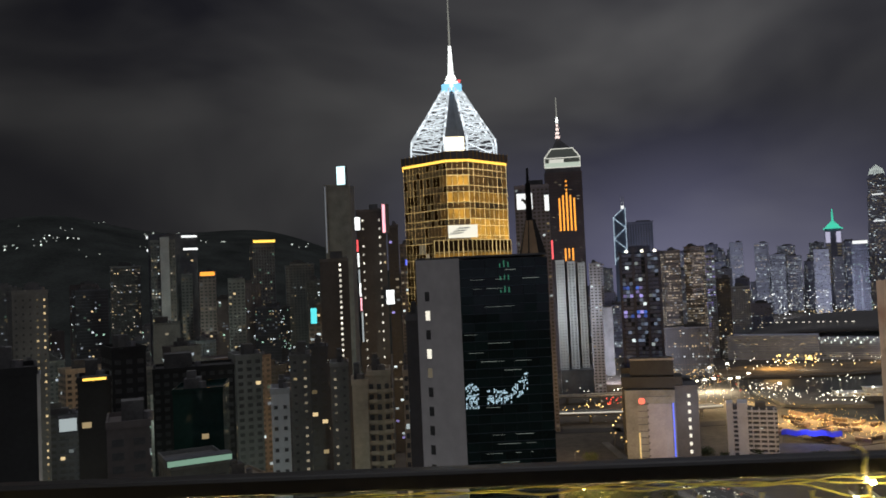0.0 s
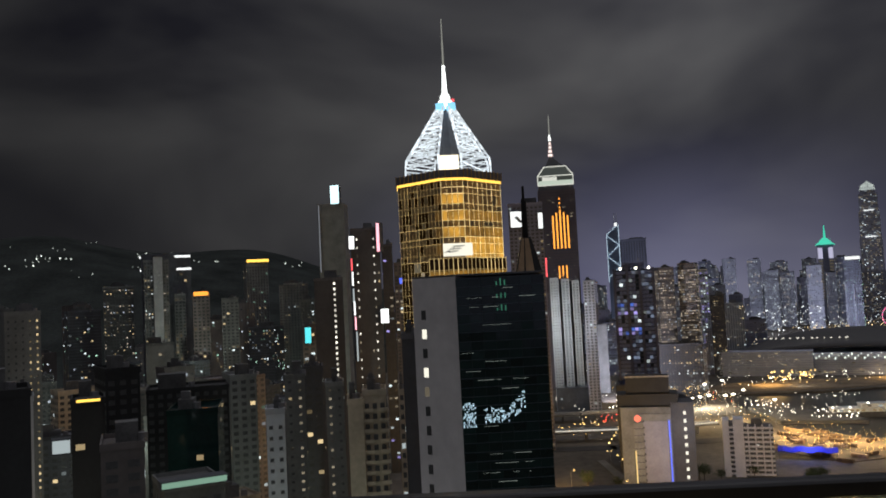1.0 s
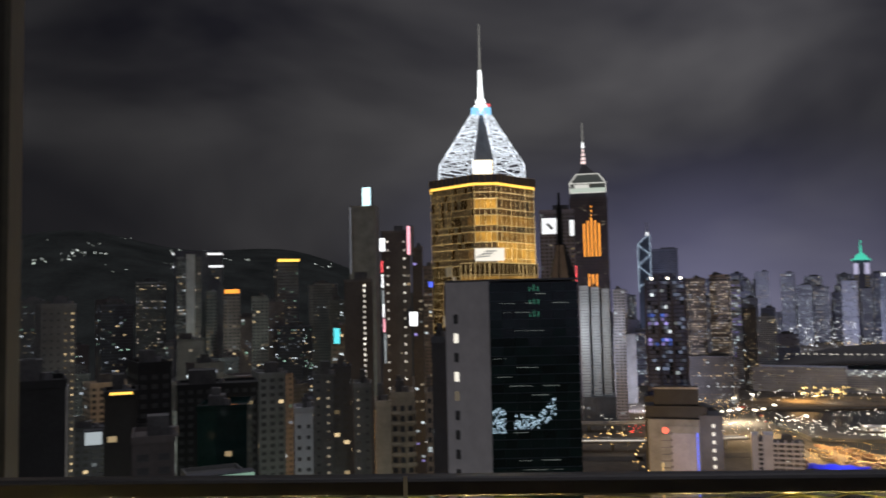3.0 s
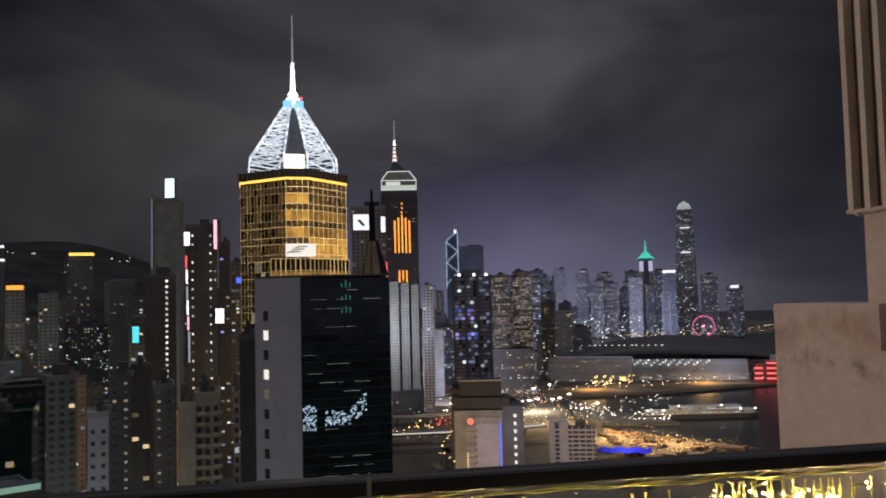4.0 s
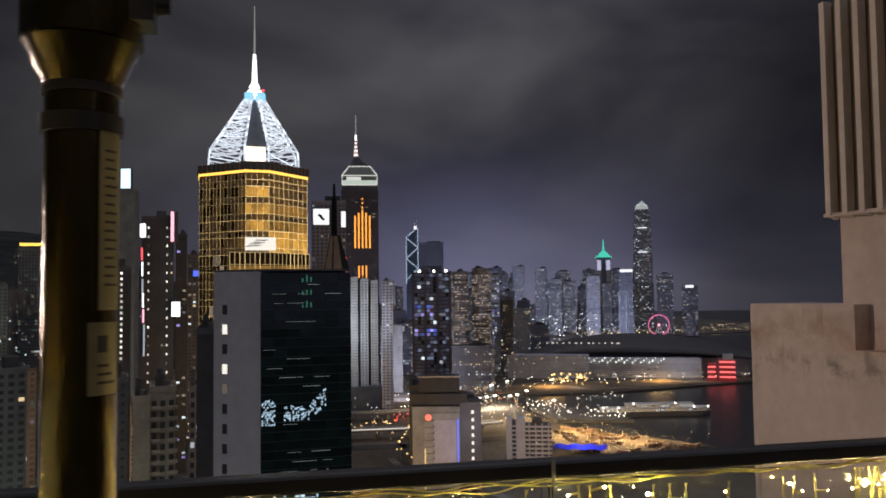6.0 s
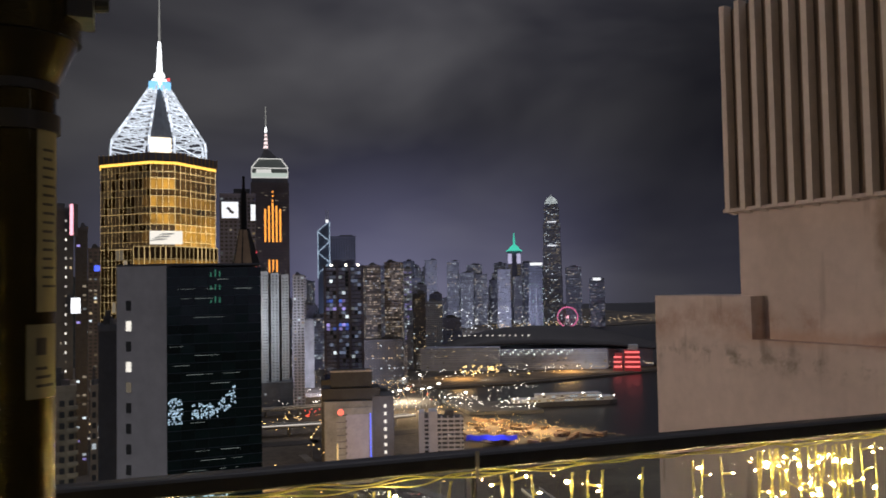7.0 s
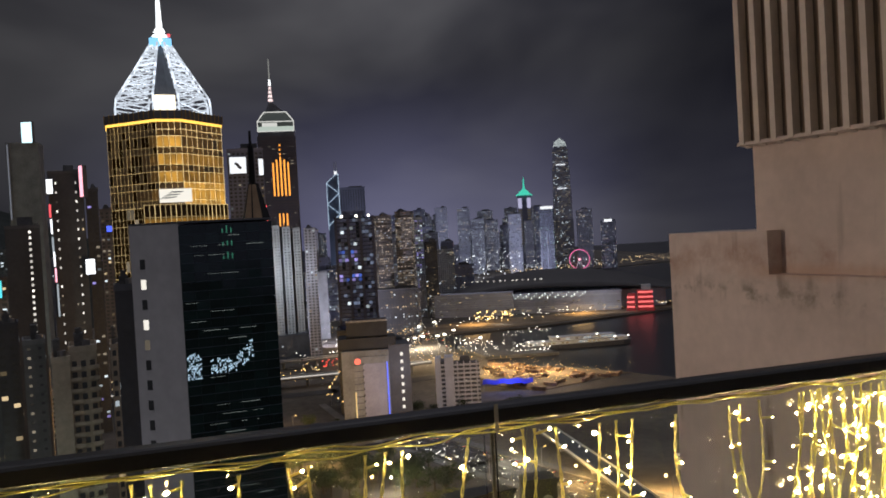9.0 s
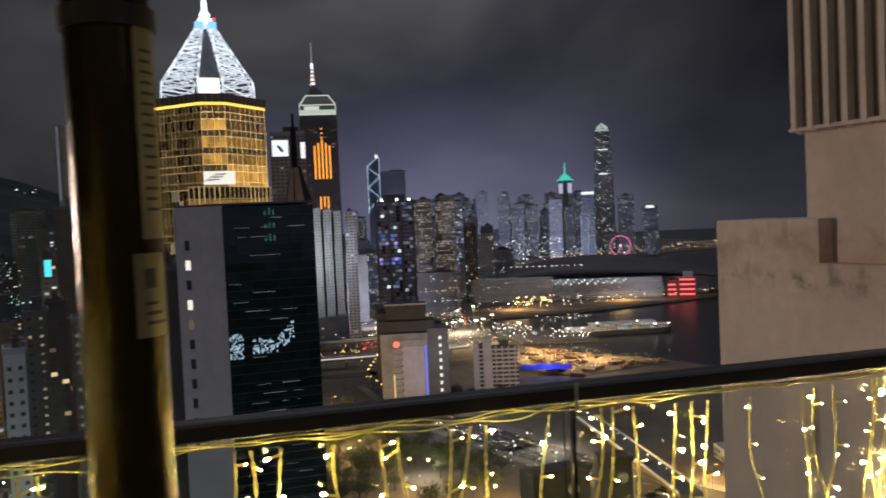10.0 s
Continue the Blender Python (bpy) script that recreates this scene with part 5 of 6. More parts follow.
    part("mast_head", Shape().ring(-5, 20, 344, 352, 1.9, 1.1, 10), WHITELINE, t)


# base colour lifted a little for the haze in front of the tower
CPDARK = mat("dark_tower_glass", (0.085, 0.072, 0.078), 0.3, 0, 0.25, 0.03, 9)
CROWNLIT = glow("lit_crown_storey", (0.82, 0.95, 0.85), 0.5)
CROWNSLOPE = glow("dim_crown_glass", (0.5, 0.6, 0.55), 0.05)
WHITEDIM = glow("white_edge_light", (0.95, 0.95, 0.9), 0.6)
PINKWHITE = glow("pink_white_light", (1.0, 0.75, 0.75), 1.1)
crown_tower()
sign("red upright lit neon sign", 166.0, 1127.0, 153.0, 3.6, 26, REDSIGN)


# ---- tower with white diagonal lines ----
def diagonal_tower():
    x, y = 460.6, 1998
    t = thing("office_tower", "slim glass tower edged with white diagonal light lines", "tower", pose(x, y, 0, 0, 0, facing(x, y)))
    part("wall", Shape().prism([(-14.5, 0, 0), (14.5, 0, 0), (14.5, 29, 0), (-14.5, 29, 0)], [(-14.5, 0, 266), (14.5, 0, 288), (14.5, 29, 288), (-14.5, 29, 266)]), DIAGGLASS, t)
    lines = [((-14.5, 150), (-14.5, 266)), ((14.5, 150), (14.5, 288)), ((-14.5, 266), (9, 286)), ((-14.5, 264), (14.5, 240)), ((14.5, 240), (-14.5, 213)), ((-14.5, 213), (14.5, 188)), ((14.5, 188), (-14.5, 160))]
    for (a, b), (c, d) in lines:
        part("light_line", Shape().bar((a, -0.9, b), (c, -0.9, d), 2.4, 1.2), DIAGLINE, t, "bluish white light line")
    part("top_light", Shape().box(5, 12, -1, 3, 286, 294), SOFTWHITE, t)
    for sx in (6, 11):
        part("mast", Shape().ring(sx, 8, 288, 318, 1.0, 0.5, 8), WHITESTEEL, t)


DIAGGLASS = mat("blue_grey_tower_glass", (0.16, 0.20, 0.28), 0.3, 0, 0.2, 0.02, 9)
DIAGLINE = glow("bluish_white_line_light", (0.62, 0.80, 1.0), 0.75)
diagonal_tower()


def setback_tower():
    """Tallest tower of the far skyline."""
    x, y = 1346, 2455
    t = thing("office_tower", "tall grey skyscraper with a bright white crown across the bay", "tower", pose(x, y, 0, 0, 0, facing(x, y)))
    rnd = random.Random(14)
    levels = ((0, 150, 33), (150, 250, 31), (250, 330, 29), (330, 385, 26), (385, 405, 21))
    lit, dim = Shape(), Shape()
    for z0, z1, h in levels:
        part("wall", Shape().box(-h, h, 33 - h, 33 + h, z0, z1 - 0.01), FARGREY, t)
        z = z0 + 2
        while z < z1 - 3:
            for k in range(int(h / 3.2)):
                xx = -h + 2 + k * 6.2
                q = rnd.random()
                if q < 0.16:
                    lit.pane((xx, 33 - h, z), (1, 0, 0), 4.4, 2.2, 0.3)
                elif q < 0.55:
                    dim.pane((xx, 33 - h, z), (1, 0, 0), 4.4, 2.2, 0.3)
            z += 5.2
    part("lit_glazing", lit, COOLWIN, t, "cool lit offices", "stuff")
    part("lit_glazing", dim, DIMWIN, t, "dim lit offices", "stuff")
    for z in (252, 332):
        part("belt", Shape().box(-15, 15, 1, 2.0 if z > 300 else 3, z, z + 3), SOFTWHITE, t)
    for k in range(9):
        xx = -20 + k * 5
        hh = 424 - abs(k - 4) * 3.2
        part("crown_fin", Shape().prism([(xx - 1.8, 10, 396), (xx + 1.8, 10, 396), (xx + 1.8, 56, 396), (xx - 1.8, 56, 396)], [(xx * 0.8 - 1.5, 14, hh), (xx * 0.8 + 1.5, 14, hh), (xx * 0.8 + 1.5, 52, hh), (xx * 0.8 - 1.5, 52, hh)]), CROWNWHITE, t, "white crown fin, its floodlight put in as glow")


# the fins glow themselves in place of floodlight falling on them
CROWNWHITE = glow("crown_floodlight_glow", (0.85, 0.95, 0.95), 0.42)
setback_tower()


def spire_tower():
    x, y = 1321, 2693
    t = thing("office_tower", "slender tower with a green lit spire across the bay", "tower", pose(x, y, 0, 0, 0, facing(x, y)))
    part("wall", Shape().box(-25, 25, 0, 50, 0, 246), FARDARK, t)
    for sx in (-1, 1):
        part("lit_bay", Shape().box(sx * 16 - 7, sx * 16 + 7, -1, 0, 200, 236), PALEVIOLET, t, "pale violet lit bay")
        for k in range(13):
            part("lit_bay", Shape().box(sx * 16 - 6, sx * 16 + 6, -1, 0, 70 + k * 10, 74 + k * 10), DIMWIN, t)
    part("cap", Shape().prism([(-30, -5, 246), (30, -5, 246), (30, 55, 246), (-30, 55, 246)], [(-14, 11, 258), (14, 11, 258), (14, 39, 258), (-14, 39, 258)]), CAPGREEN, t, "green lit stepped cap")
    part("cap", Shape().prism([(-18, 7, 258), (18, 7, 258), (18, 43, 258), (-18, 43, 258)], [(-5, 20, 270), (5, 20, 270), (5, 30, 270), (-5, 30, 270)]), CAPGREEN, t, "green lit stepped cap")
    part("spire", Shape().ring(0, 25, 270, 312, 4.0, 1.2, 8), CAPGREEN, t, "green lit spire")


PALEVIOLET = glow("pale_violet_light", (0.72, 0.70, 1.0), 0.55)
CAPGREEN = glow("green_cap_light", (0.06, 0.70, 0.50), 0.75)
spire_tower()


def ferris_wheel():
    x, y = 1138.7, 1998
    t = thing("ferris_wheel", "pink lit ferris wheel on the far waterfront", "ferris wheel", pose(x, y, 0, 0, 0, facing(x, y)))
    R, zc = 27, 34
    rim = Shape()
    for k in range(40):
        a, b = 2 * math.pi * k / 40, 2 * math.pi * (k + 1) / 40
        rim.bar((R * math.cos(a), 0, zc + R * math.sin(a)), (R * math.cos(b), 0, zc + R * math.sin(b)), 2.4)
    part("rim", rim, PINKRIM, t, "pink lit rim")
    for k in range(14):
        a = 2 * math.pi * k / 14
        part("spoke", Shape().bar((0, 0, zc), (R * math.cos(a), 0, zc + R * math.sin(a)), 0.5), PINKDIM, t)
        part("gondola", Shape().box(R * math.cos(a) - 1.3, R * math.cos(a) + 1.3, -2.4, -1.2, zc + R * math.sin(a) - 3, zc + R * math.sin(a)), WHITESTEEL, t)
    part("hub", Shape().box(-3, 3, -2, 2, zc - 3, zc + 3), PINKSIGN, t)
    for sx in (-1, 1):
        part("leg", Shape().bar((sx * 14, 3, 0), (0, 3, zc), 1.6), WHITESTEEL, t)


PINKRIM = glow("pink_rim_light", (1.0, 0.16, 0.40), 0.9)
PINKDIM = glow("dim_pink_light", (0.9, 0.2, 0.45), 0.16)
ferris_wheel()


# ---- hotel with a red lamp and a blue strip ----
def hotel():
    x, y = 139.4, 525.0
    t = thing("hotel", "pale hotel with a red round sign and a blue light strip", "building", pose(x, y, 0, 0, 0, facing(x, y)))
    part("wall", Shape().box(-19, 12, 0.3, 24, 0, 55), CONCRETE, t)
    part("side_wing", Shape().box(12, 26, 2, 26, 0, 57.5), DARKWALL, t)
    part("panel_frame", Shape().box(-11.4, 11.6, -0.3, 0.296, 4, 51), CONCRETE, t, "pale stone front")
    panel = part("front_panel", Shape().box(-5.2, 9.4, -0.6, -0.3, 8, 46.5), HOTELPANEL, t, "plain grey lit panel")
    for k in range(10):
        part("joint", Shape().box(-11.2, -5.3, -0.42, -0.3, 8 + k * 4.2, 8.5 + k * 4.2), DARKWALL, t)
        part("bracket", Shape().box(-5.6, -4.6, -0.9, -0.6, 9 + k * 4.1, 10.2 + k * 4.1), DARKWALL, panel)
    dot = Shape()
    dot.ring(0, 0, 0, 0.5, 2.0, 1.9, 20)
    part("round_sign", dot, REDDOT, t, "red round lit sign", m=pose(-8.6, -0.3, 48.2, 90, 0, 0))
    part("blue_strip", Shape().box(10.2, 11.0, -0.7, -0.3, 8, 47), BLUESIGN, t, "blue upright light strip")
    part("amber_strip", Shape().box(-11.2, -10.4, -0.7, -0.3, 2, 28), STRIPAMBER, t, "warm upright light strip")
    for k in range(9):
        part("lit_window", Shape().box(19.5, 21.2, 1.9, 2.0, 10 + k * 5, 12.2 + k * 5), BRIGHTWIN, t)
    part("roof_block", Shape().box(-21, 17, 3, 24, 55.004, 63).box(-15, 12, 5, 22, 63, 74), BLACKCLAD, t, "dark roof storeys")
    part("roof_edge", Shape().box(-15.4, 12.4, 4.6, 5, 73.4, 74.6), STEEL, t)


HOTELPANEL = mat("lit_grey_panel", (0.34, 0.34, 0.40), 0.8, 0, 0.15, 0.1, 8)
REDDOT = glow("red_round_sign_light", (1.0, 0.13, 0.08), 1.6)
STRIPAMBER = glow("warm_strip_light", (1.0, 0.70, 0.30), 0.8)
hotel()


# ---- convention hall with its swept roof ----
def convention_hall():
    x, y = 604, 1148
    t = thing("convention_hall", "long low hall with a dark swept roof on the waterfront", "building", pose(x, y, 0, 0, 0, facing(x, y)))
    s = Shape()
    nx, ny = 30, 10
    for j in range(ny + 1):
        for i in range(nx + 1):
            u, v = i / nx * 2 - 1, j / ny
            X = u * 182 + 14
            z = 26 + 32 * (1 - abs(u) ** 2.4) * math.sin(math.pi * (0.12 + 0.60 * v)) * (1.0 - 0.12 * u)
            s.v.append((X, -30 + 190 * v * (1 - 0.25 * u * u), z))
    for j in range(ny):
        for i in range(nx):
            k = j * (nx + 1) + i
            s.f.append((k, k + 1, k + nx + 2, k + nx + 1))
    ob = part("roof", s, HALLROOF, t, "dark swept metal roof")
    ob.modifiers.new("thick", "SOLIDIFY").thickness = 2.0
    smooth(ob, 60)
    part("wall", Shape().box(-150, 170, -10, 120, 0, 27), FARGREY, t)
    rnd = random.Random(6)
    for k in range(30):
        part("roof_light", Shape().box(-70 + k * 4 + rnd.uniform(0, 1.5), -68.4 + k * 4 + rnd.uniform(0, 1), -50.4, -48.7, 22 + (k % 3) * 3.0 + rnd.uniform(-1, 1), 24.4 + (k % 3) * 3.0), HALLLAMP, t, "bright white lamp")
    for k in range(13):
        xx = -128 + k * 9 + rnd.uniform(-2, 2)
        part("ridge_light", Shape().box(xx, xx + rnd.uniform(1.5, 4), 1, 3, 47.5, 48.8), DIMLAMP, t, "small white lamp")
    part("terrace", Shape().box(-190, -60, -60, -30, 0, 34), FARGREY, t)
    part("terrace", Shape().box(-60, 100, -48, -30, 0, 30), FARGREY, t)
    for k in range(10):
        part("floor_edge", Shape().box(-190.5, -59.5, -60.6, -60, 3 + k * 3.3, 4.2 + k * 3.3), PALE, t)
        if k < 8:
            part("floor_edge", Shape().box(-59.4, 100.5, -48.6, -48, 3 + k * 3.0, 4.0 + k * 3.0), PALE, t)
    lit = Shape()
    for k in range(60):
        xx = rnd.uniform(-188, 95)
        yy, top = (-60.1, 32) if xx < -63 else (-48.1, 17)
        lit.pane((xx, yy, rnd.uniform(3, top)), (1, 0, 0), rnd.uniform(2, 5), 1.3, 0.2)
    part("lit_glazing", lit, WARMWIN, t, "lit windows", "stuff")


HALLROOF = mat("dark_roof_metal", (0.045, 0.042, 0.042), 0.5, 0.2, 0.25, 0.02, 9)
HALLLAMP = glow("hall_lamp_light", (0.92, 1.0, 0.92), 1.3)
DIMLAMP = glow("small_white_lamp", (1.0, 0.95, 0.85), 0.8)
convention_hall()


def red_building():
    x, y = 678, 1022
    t = thing("ferry_building", "stepped red lit building like sails at the pier end", "building", pose(x, y, 0, 0, 0, facing(x, y)))
    for x0, x1, h, lean in ((-20, -6, 25, 3), (-4, 20, 30, -3)):
        wall = part("wall", Shape().prism([(x0, 0, 0), (x1, 0, 0), (x1, 14, 0), (x0, 14, 0)], [(x0 + max(lean, 0), 0, h), (x1 + min(lean, 0), 0, h), (x1 + min(lean, 0), 14, h), (x0 + max(lean, 0), 14, h)]), REDWALL, t, "red wall, the light on it put in as glow")
        k = 0
        while 5 + k * 7 < h - 2:
            z = 5 + k * 7
            part("light_band", Shape().box(x0 + 1.5, x1 - 1.5, -0.6, -0.01, z, z + 2.6), REDBAND, wall, "red and white light band")
            k += 1
    part("roof_room", Shape().box(2, 16, 2, 12, 30, 38), PALE, t)


# red light on the walls is put in as a weak glow
REDWALL = glow("red_lit_wall", (0.8, 0.03, 0.04), 0.16)
REDBAND = glow("red_band_light", (1.0, 0.16, 0.16), 1.1)
red_building()


def ferry_pier():
    """Moored ferry with lit decks."""
    x, y = 442, 790
    t = thing("moored_ferry", "moored white ferry with lit decks in the basin", "ship", pose(x, y, -2.5, 0, 0, -12))
    hull = [(-62, -9), (50, -9), (60, -3), (62, 2), (58, 8), (-62, 8)]
    part("hull", Shape().prism([(a * 0.97, b * 0.85, -1) for a, b in hull], [(a, b, 5) for a, b in hull]), STEEL, t)
    rnd = random.Random(9)
    for k, (z, x0, x1) in enumerate(((5.02, -56, 54), (9.0, -30, 40))):
        d = part("deck", Shape().box(x0, x1, -8 + k, 7 - k, z, z + 3.2).box(x0 - 1, x1 + 1, -8.8 + k, 7.6 - k, z + 3.2, z + 3.8), WHITESTEEL, t)
        n = int((x1 - x0) / 5)
        for i in range(n):
            if rnd.random() < 0.75:
                part("deck_window", Shape().box(x0 + i * 5 + 0.6, x0 + i * 5 + 3.8, -8.2 + k, -8.005 + k, z + 0.7, z + 2.4), rnd.choice((COOLWIN, DIMWIN, WARMWIN)), d)
    for xx in (-56, -40, -24, 20, 40, 55):
        part("deck_lamp", Shape().box(xx - 0.7, xx + 0.7, -8, -6.6, 13 if -30 < xx < 40 else 9, 14.2 if -30 < xx < 40 else 10.2), STREETWHITE, t)


ferry_pier()


# ---- roads, flyovers, yard ----
def strip(points, width, z, thick):
    s = Shape()
    pts = [Vector((*p, 0)) for p in points]
    for a, b in zip(pts, pts[1:]):
        d = (b - a).normalized()
        n = Vector((-d.y, d.x, 0)) * width / 2
        a2, b2 = a - d * width * 0.12, b + d * width * 0.12
        s.prism([(p.x, p.y, z - thick) for p in (a2 - n, b2 - n, b2 + n, a2 + n)], [(p.x, p.y, z) for p in (a2 - n, b2 - n, b2 + n, a2 + n)])
    return s


HIGHWAY = [(262, 210), (206, 330), (176, 425), (150, 520), (148, 640), (190, 760), (280, 900), (330, 1000)]
SIDE = [(60, 330), (90, 430), (128, 486), (150, 520)]
CROSS = [(-60, 720), (60, 700), (150, 690), (260, 700), (310, 640)]
solid("road", strip(HIGHWAY, 26, 0.25, 0.2), ASPHALT, "dark asphalt city highway", "road", "structure")
solid("road", strip(SIDE, 11, 0.22, 0.2), ASPHALT, "asphalt side road beside the park", "road", "structure")
solid("road", strip(CROSS, 20, 0.30, 0.2), ASPHALT, "asphalt cross road", "road", "structure")
solid("pavement", strip([(p[0] + 19, p[1]) for p in HIGHWAY[:5]], 7, 0.42, 0.4), PAVING, "raised concrete pavement along the highway", "pavement", "structure")
solid("pavement", strip([(p[0] - 19, p[1]) for p in HIGHWAY[:5]], 6, 0.42, 0.4), PAVING, "raised concrete pavement along the highway", "pavement", "structure")
lines = Shape()
for a, b in zip(HIGHWAY, HIGHWAY[1:]):
    a, b = Vector((*a, 0.27)), Vector((*b, 0.27))
    n = int((b - a).length / 9)
    side = Vector((-(b - a).normalized().y, (b - a).normalized().x, 0))
    for k in range(n):
        for off in (-6.5, 0, 6.5):
            p = a.lerp(b, k / n) + side * off
            q = a.lerp(b, (k + 0.45) / n) + side * off
            lines.bar(p, q, 0.25, 0.04)
solid("road_markings", lines, PALE, "white dashed lane markings on the highway", "road marking", "stuff")


def flyover(points, z, width, label, lit=True):
    t = thing("flyover", label, "bridge", Matrix.Identity(4))
    part("deck", strip(points, width, z, 1.4), CONCRETE, t)
    for side in (-1, 1):
        for a, b in zip(points, points[1:]):
            a, b = Vector((*a, z)), Vector((*b, z))
            d = (b - a).normalized()
            n = Vector((-d.y, d.x, 0)) * width / 2 * side
            part("barrier", Shape().bar(a + n + Vector((0, 0, 0.5)), b + n + Vector((0, 0, 0.5)), 0.4, 1.2), PALE, t)
            if lit and (-n.y) > 0:
                part("barrier_light", Shape().bar(a + n * 1.03 + Vector((0, 0, 1.3)), b + n * 1.03 + Vector((0, 0, 1.3)), 0.7, 0.8), BARRIERLIGHT, t, "pale light band along the barrier")
            k = int((b - a).length / 28)
            for i in range(k):
                p = a.lerp(b, (i + 0.5) / k)
                if side > 0:
                    part("pier", Shape().box(p.x - 1.1, p.x + 1.1, p.y - 1.1, p.y + 1.1, 0, z - 1.4), CONCRETE, t)


BARRIERLIGHT = glow("barrier_light", (1.0, 0.94, 0.85), 0.62)
flyover([(-30, 740), (60, 735), (118, 730), (185, 724), (250, 735)], 9.0, 14, "concrete flyover with a lit barrier")
flyover([(-20, 880), (80, 850), (150, 838), (215, 842)], 8.0, 12, "concrete flyover behind with a dim barrier", False)
flyover([(226, 446), (219, 400), (211, 350), (203, 305)], 7.0, 11, "pale concrete footbridge beside the highway", False)

yard = Shape()
YARD = [(318, 735), (392, 611), (292, 586), (262, 650)]
yard.prism([(x, y, 0) for x, y in YARD], [(x, y, 0.5) for x, y in YARD])
solid("construction_yard", yard, SAND, "sandy construction yard under amber floodlights", "yard", "structure")
cause = Shape()
CAUSE = [(345, 1000), (485, 985), (690, 1018), (770, 1040), (760, 1085), (560, 1075), (420, 1100), (340, 1050)]
cause.prism([(x, y, 0) for x, y in CAUSE], [(x, y, 0.6) for x, y in CAUSE])
solid("promenade", cause, SAND, "sandy promenade strip along the basin", "yard", "structure")


def yard_stacks():
    rnd = random.Random(31)
    base = Shape().box(-6, 6, -1.25, 1.25, 0, 2.6)
    ribs = Shape()
    for k in range(12):
        ribs.box(-5.7 + k, -5.4 + k, -1.33, 1.33, 0.1, 2.5)
    first = thing("container", "steel shipping container in the construction yard", "container", pose(335, 660, 0.5, 0, 0, 30), "containers in the yard")
    part("body", base, RUSTPAINT, first)
    part("ribs", ribs, RUSTPAINT, first, kind="stuff")
    for k in range(46):
        u, v = rnd.random(), rnd.random()
        p = Vector((318, 735)).lerp(Vector((262, 650)), v).lerp(Vector((392, 611)).lerp(Vector((292, 586)), v), u)
        copy_thing(first, pose(p.x, p.y, 0.5, 0, 0, rnd.choice((30, 120)) + rnd.uniform(-8, 8)))


RUSTPAINT = mat("rusty_container_paint", (0.30, 0.20, 0.13), 0.7, 0.1, 0.4, 0.3, 6, tone=0.6)
yard_stacks()

tarp = Shape()
for j in range(7):
    for i in range(13):
        tarp.v.append((i * 3.4 - 20, j * 3.0 - 9, 5.5 + 2.2 * math.sin(j * math.pi / 6) + 0.6 * math.sin(i * 1.7)))
for j in range(6):
    for i in range(12):
        k = j * 13 + i
        tarp.f.append((k, k + 1, k + 14, k + 13))
marquee = thing("marquee", "blue lit marquee tent beside the white block", "tent", pose(276, 612, 0, 0, 0, -25))
ob = part("canopy", tarp, CANVAS, marquee, "bright blue canopy")
ob.modifiers.new("thick", "SOLIDIFY").thickness = 0.1
for sx in (-19, -6, 7, 20):
    for sy in (-8.5, 8.5):
        part("pole", Shape().ring(sx, sy, 0, 5.6, 0.12, 0.12, 8), STEEL, marquee)
lamp("marquee_light", "POINT", 14000, (0.25, 0.3, 1.0), pose(275, 606, 18), 1.0)


# ---- lights of streets, hill and shore ----
TOWNLIGHT = glow("town_lamp_light", (1.0, 0.82, 0.55), 1.4, 0.8)
GREENTOWN = glow("greenish_shop_light", (0.75, 1.0, 0.88), 1.0, 0.8)


def light_field(name, label, places, material):
    s = Shape()
    for x, y, z, r in places:
        k = len(s.v)
        s.v += [(x - r, y, z), (x + r, y, z), (x, y - r, z), (x, y + r, z), (x, y, z - r), (x, y, z + r)]
        s.f += [(k + a, k + b, k + c) for a, b, c in ((0, 2, 5), (2, 1, 5), (1, 3, 5), (3, 0, 5), (2, 0, 4), (1, 2, 4), (3, 1, 4), (0, 3, 4))]
    solid(name, s, material, label, "street lights", "stuff")


RND = random.Random(77)


def scatter(n, poly, z0, z1, r0, r1):
    """Lamp heads over a four-cornered piece of ground."""
    out = []
    a, b, c, d = (Vector(p) for p in poly)
    for k in range(n):
        u, v = RND.random(), RND.random()
        p = a.lerp(b, u).lerp(d.lerp(c, u), v)
        out.append((p.x, p.y, RND.uniform(z0, z1), RND.uniform(r0, r1)))
    return out


def along(points, gap, off, z, r):
    out = []
    for a, b in zip(points, points[1:]):
        a, b = Vector((*a, 0)), Vector((*b, 0))
        n = max(1, int((b - a).length / gap))
        d = (b - a).normalized()
        side = Vector((-d.y, d.x, 0)) * off
        for k in range(n):
            p = a.lerp(b, (k + RND.uniform(0.2, 0.8)) / n) + side
            out.append((p.x, p.y, z, r * RND.uniform(0.7, 1.2)))
    return out


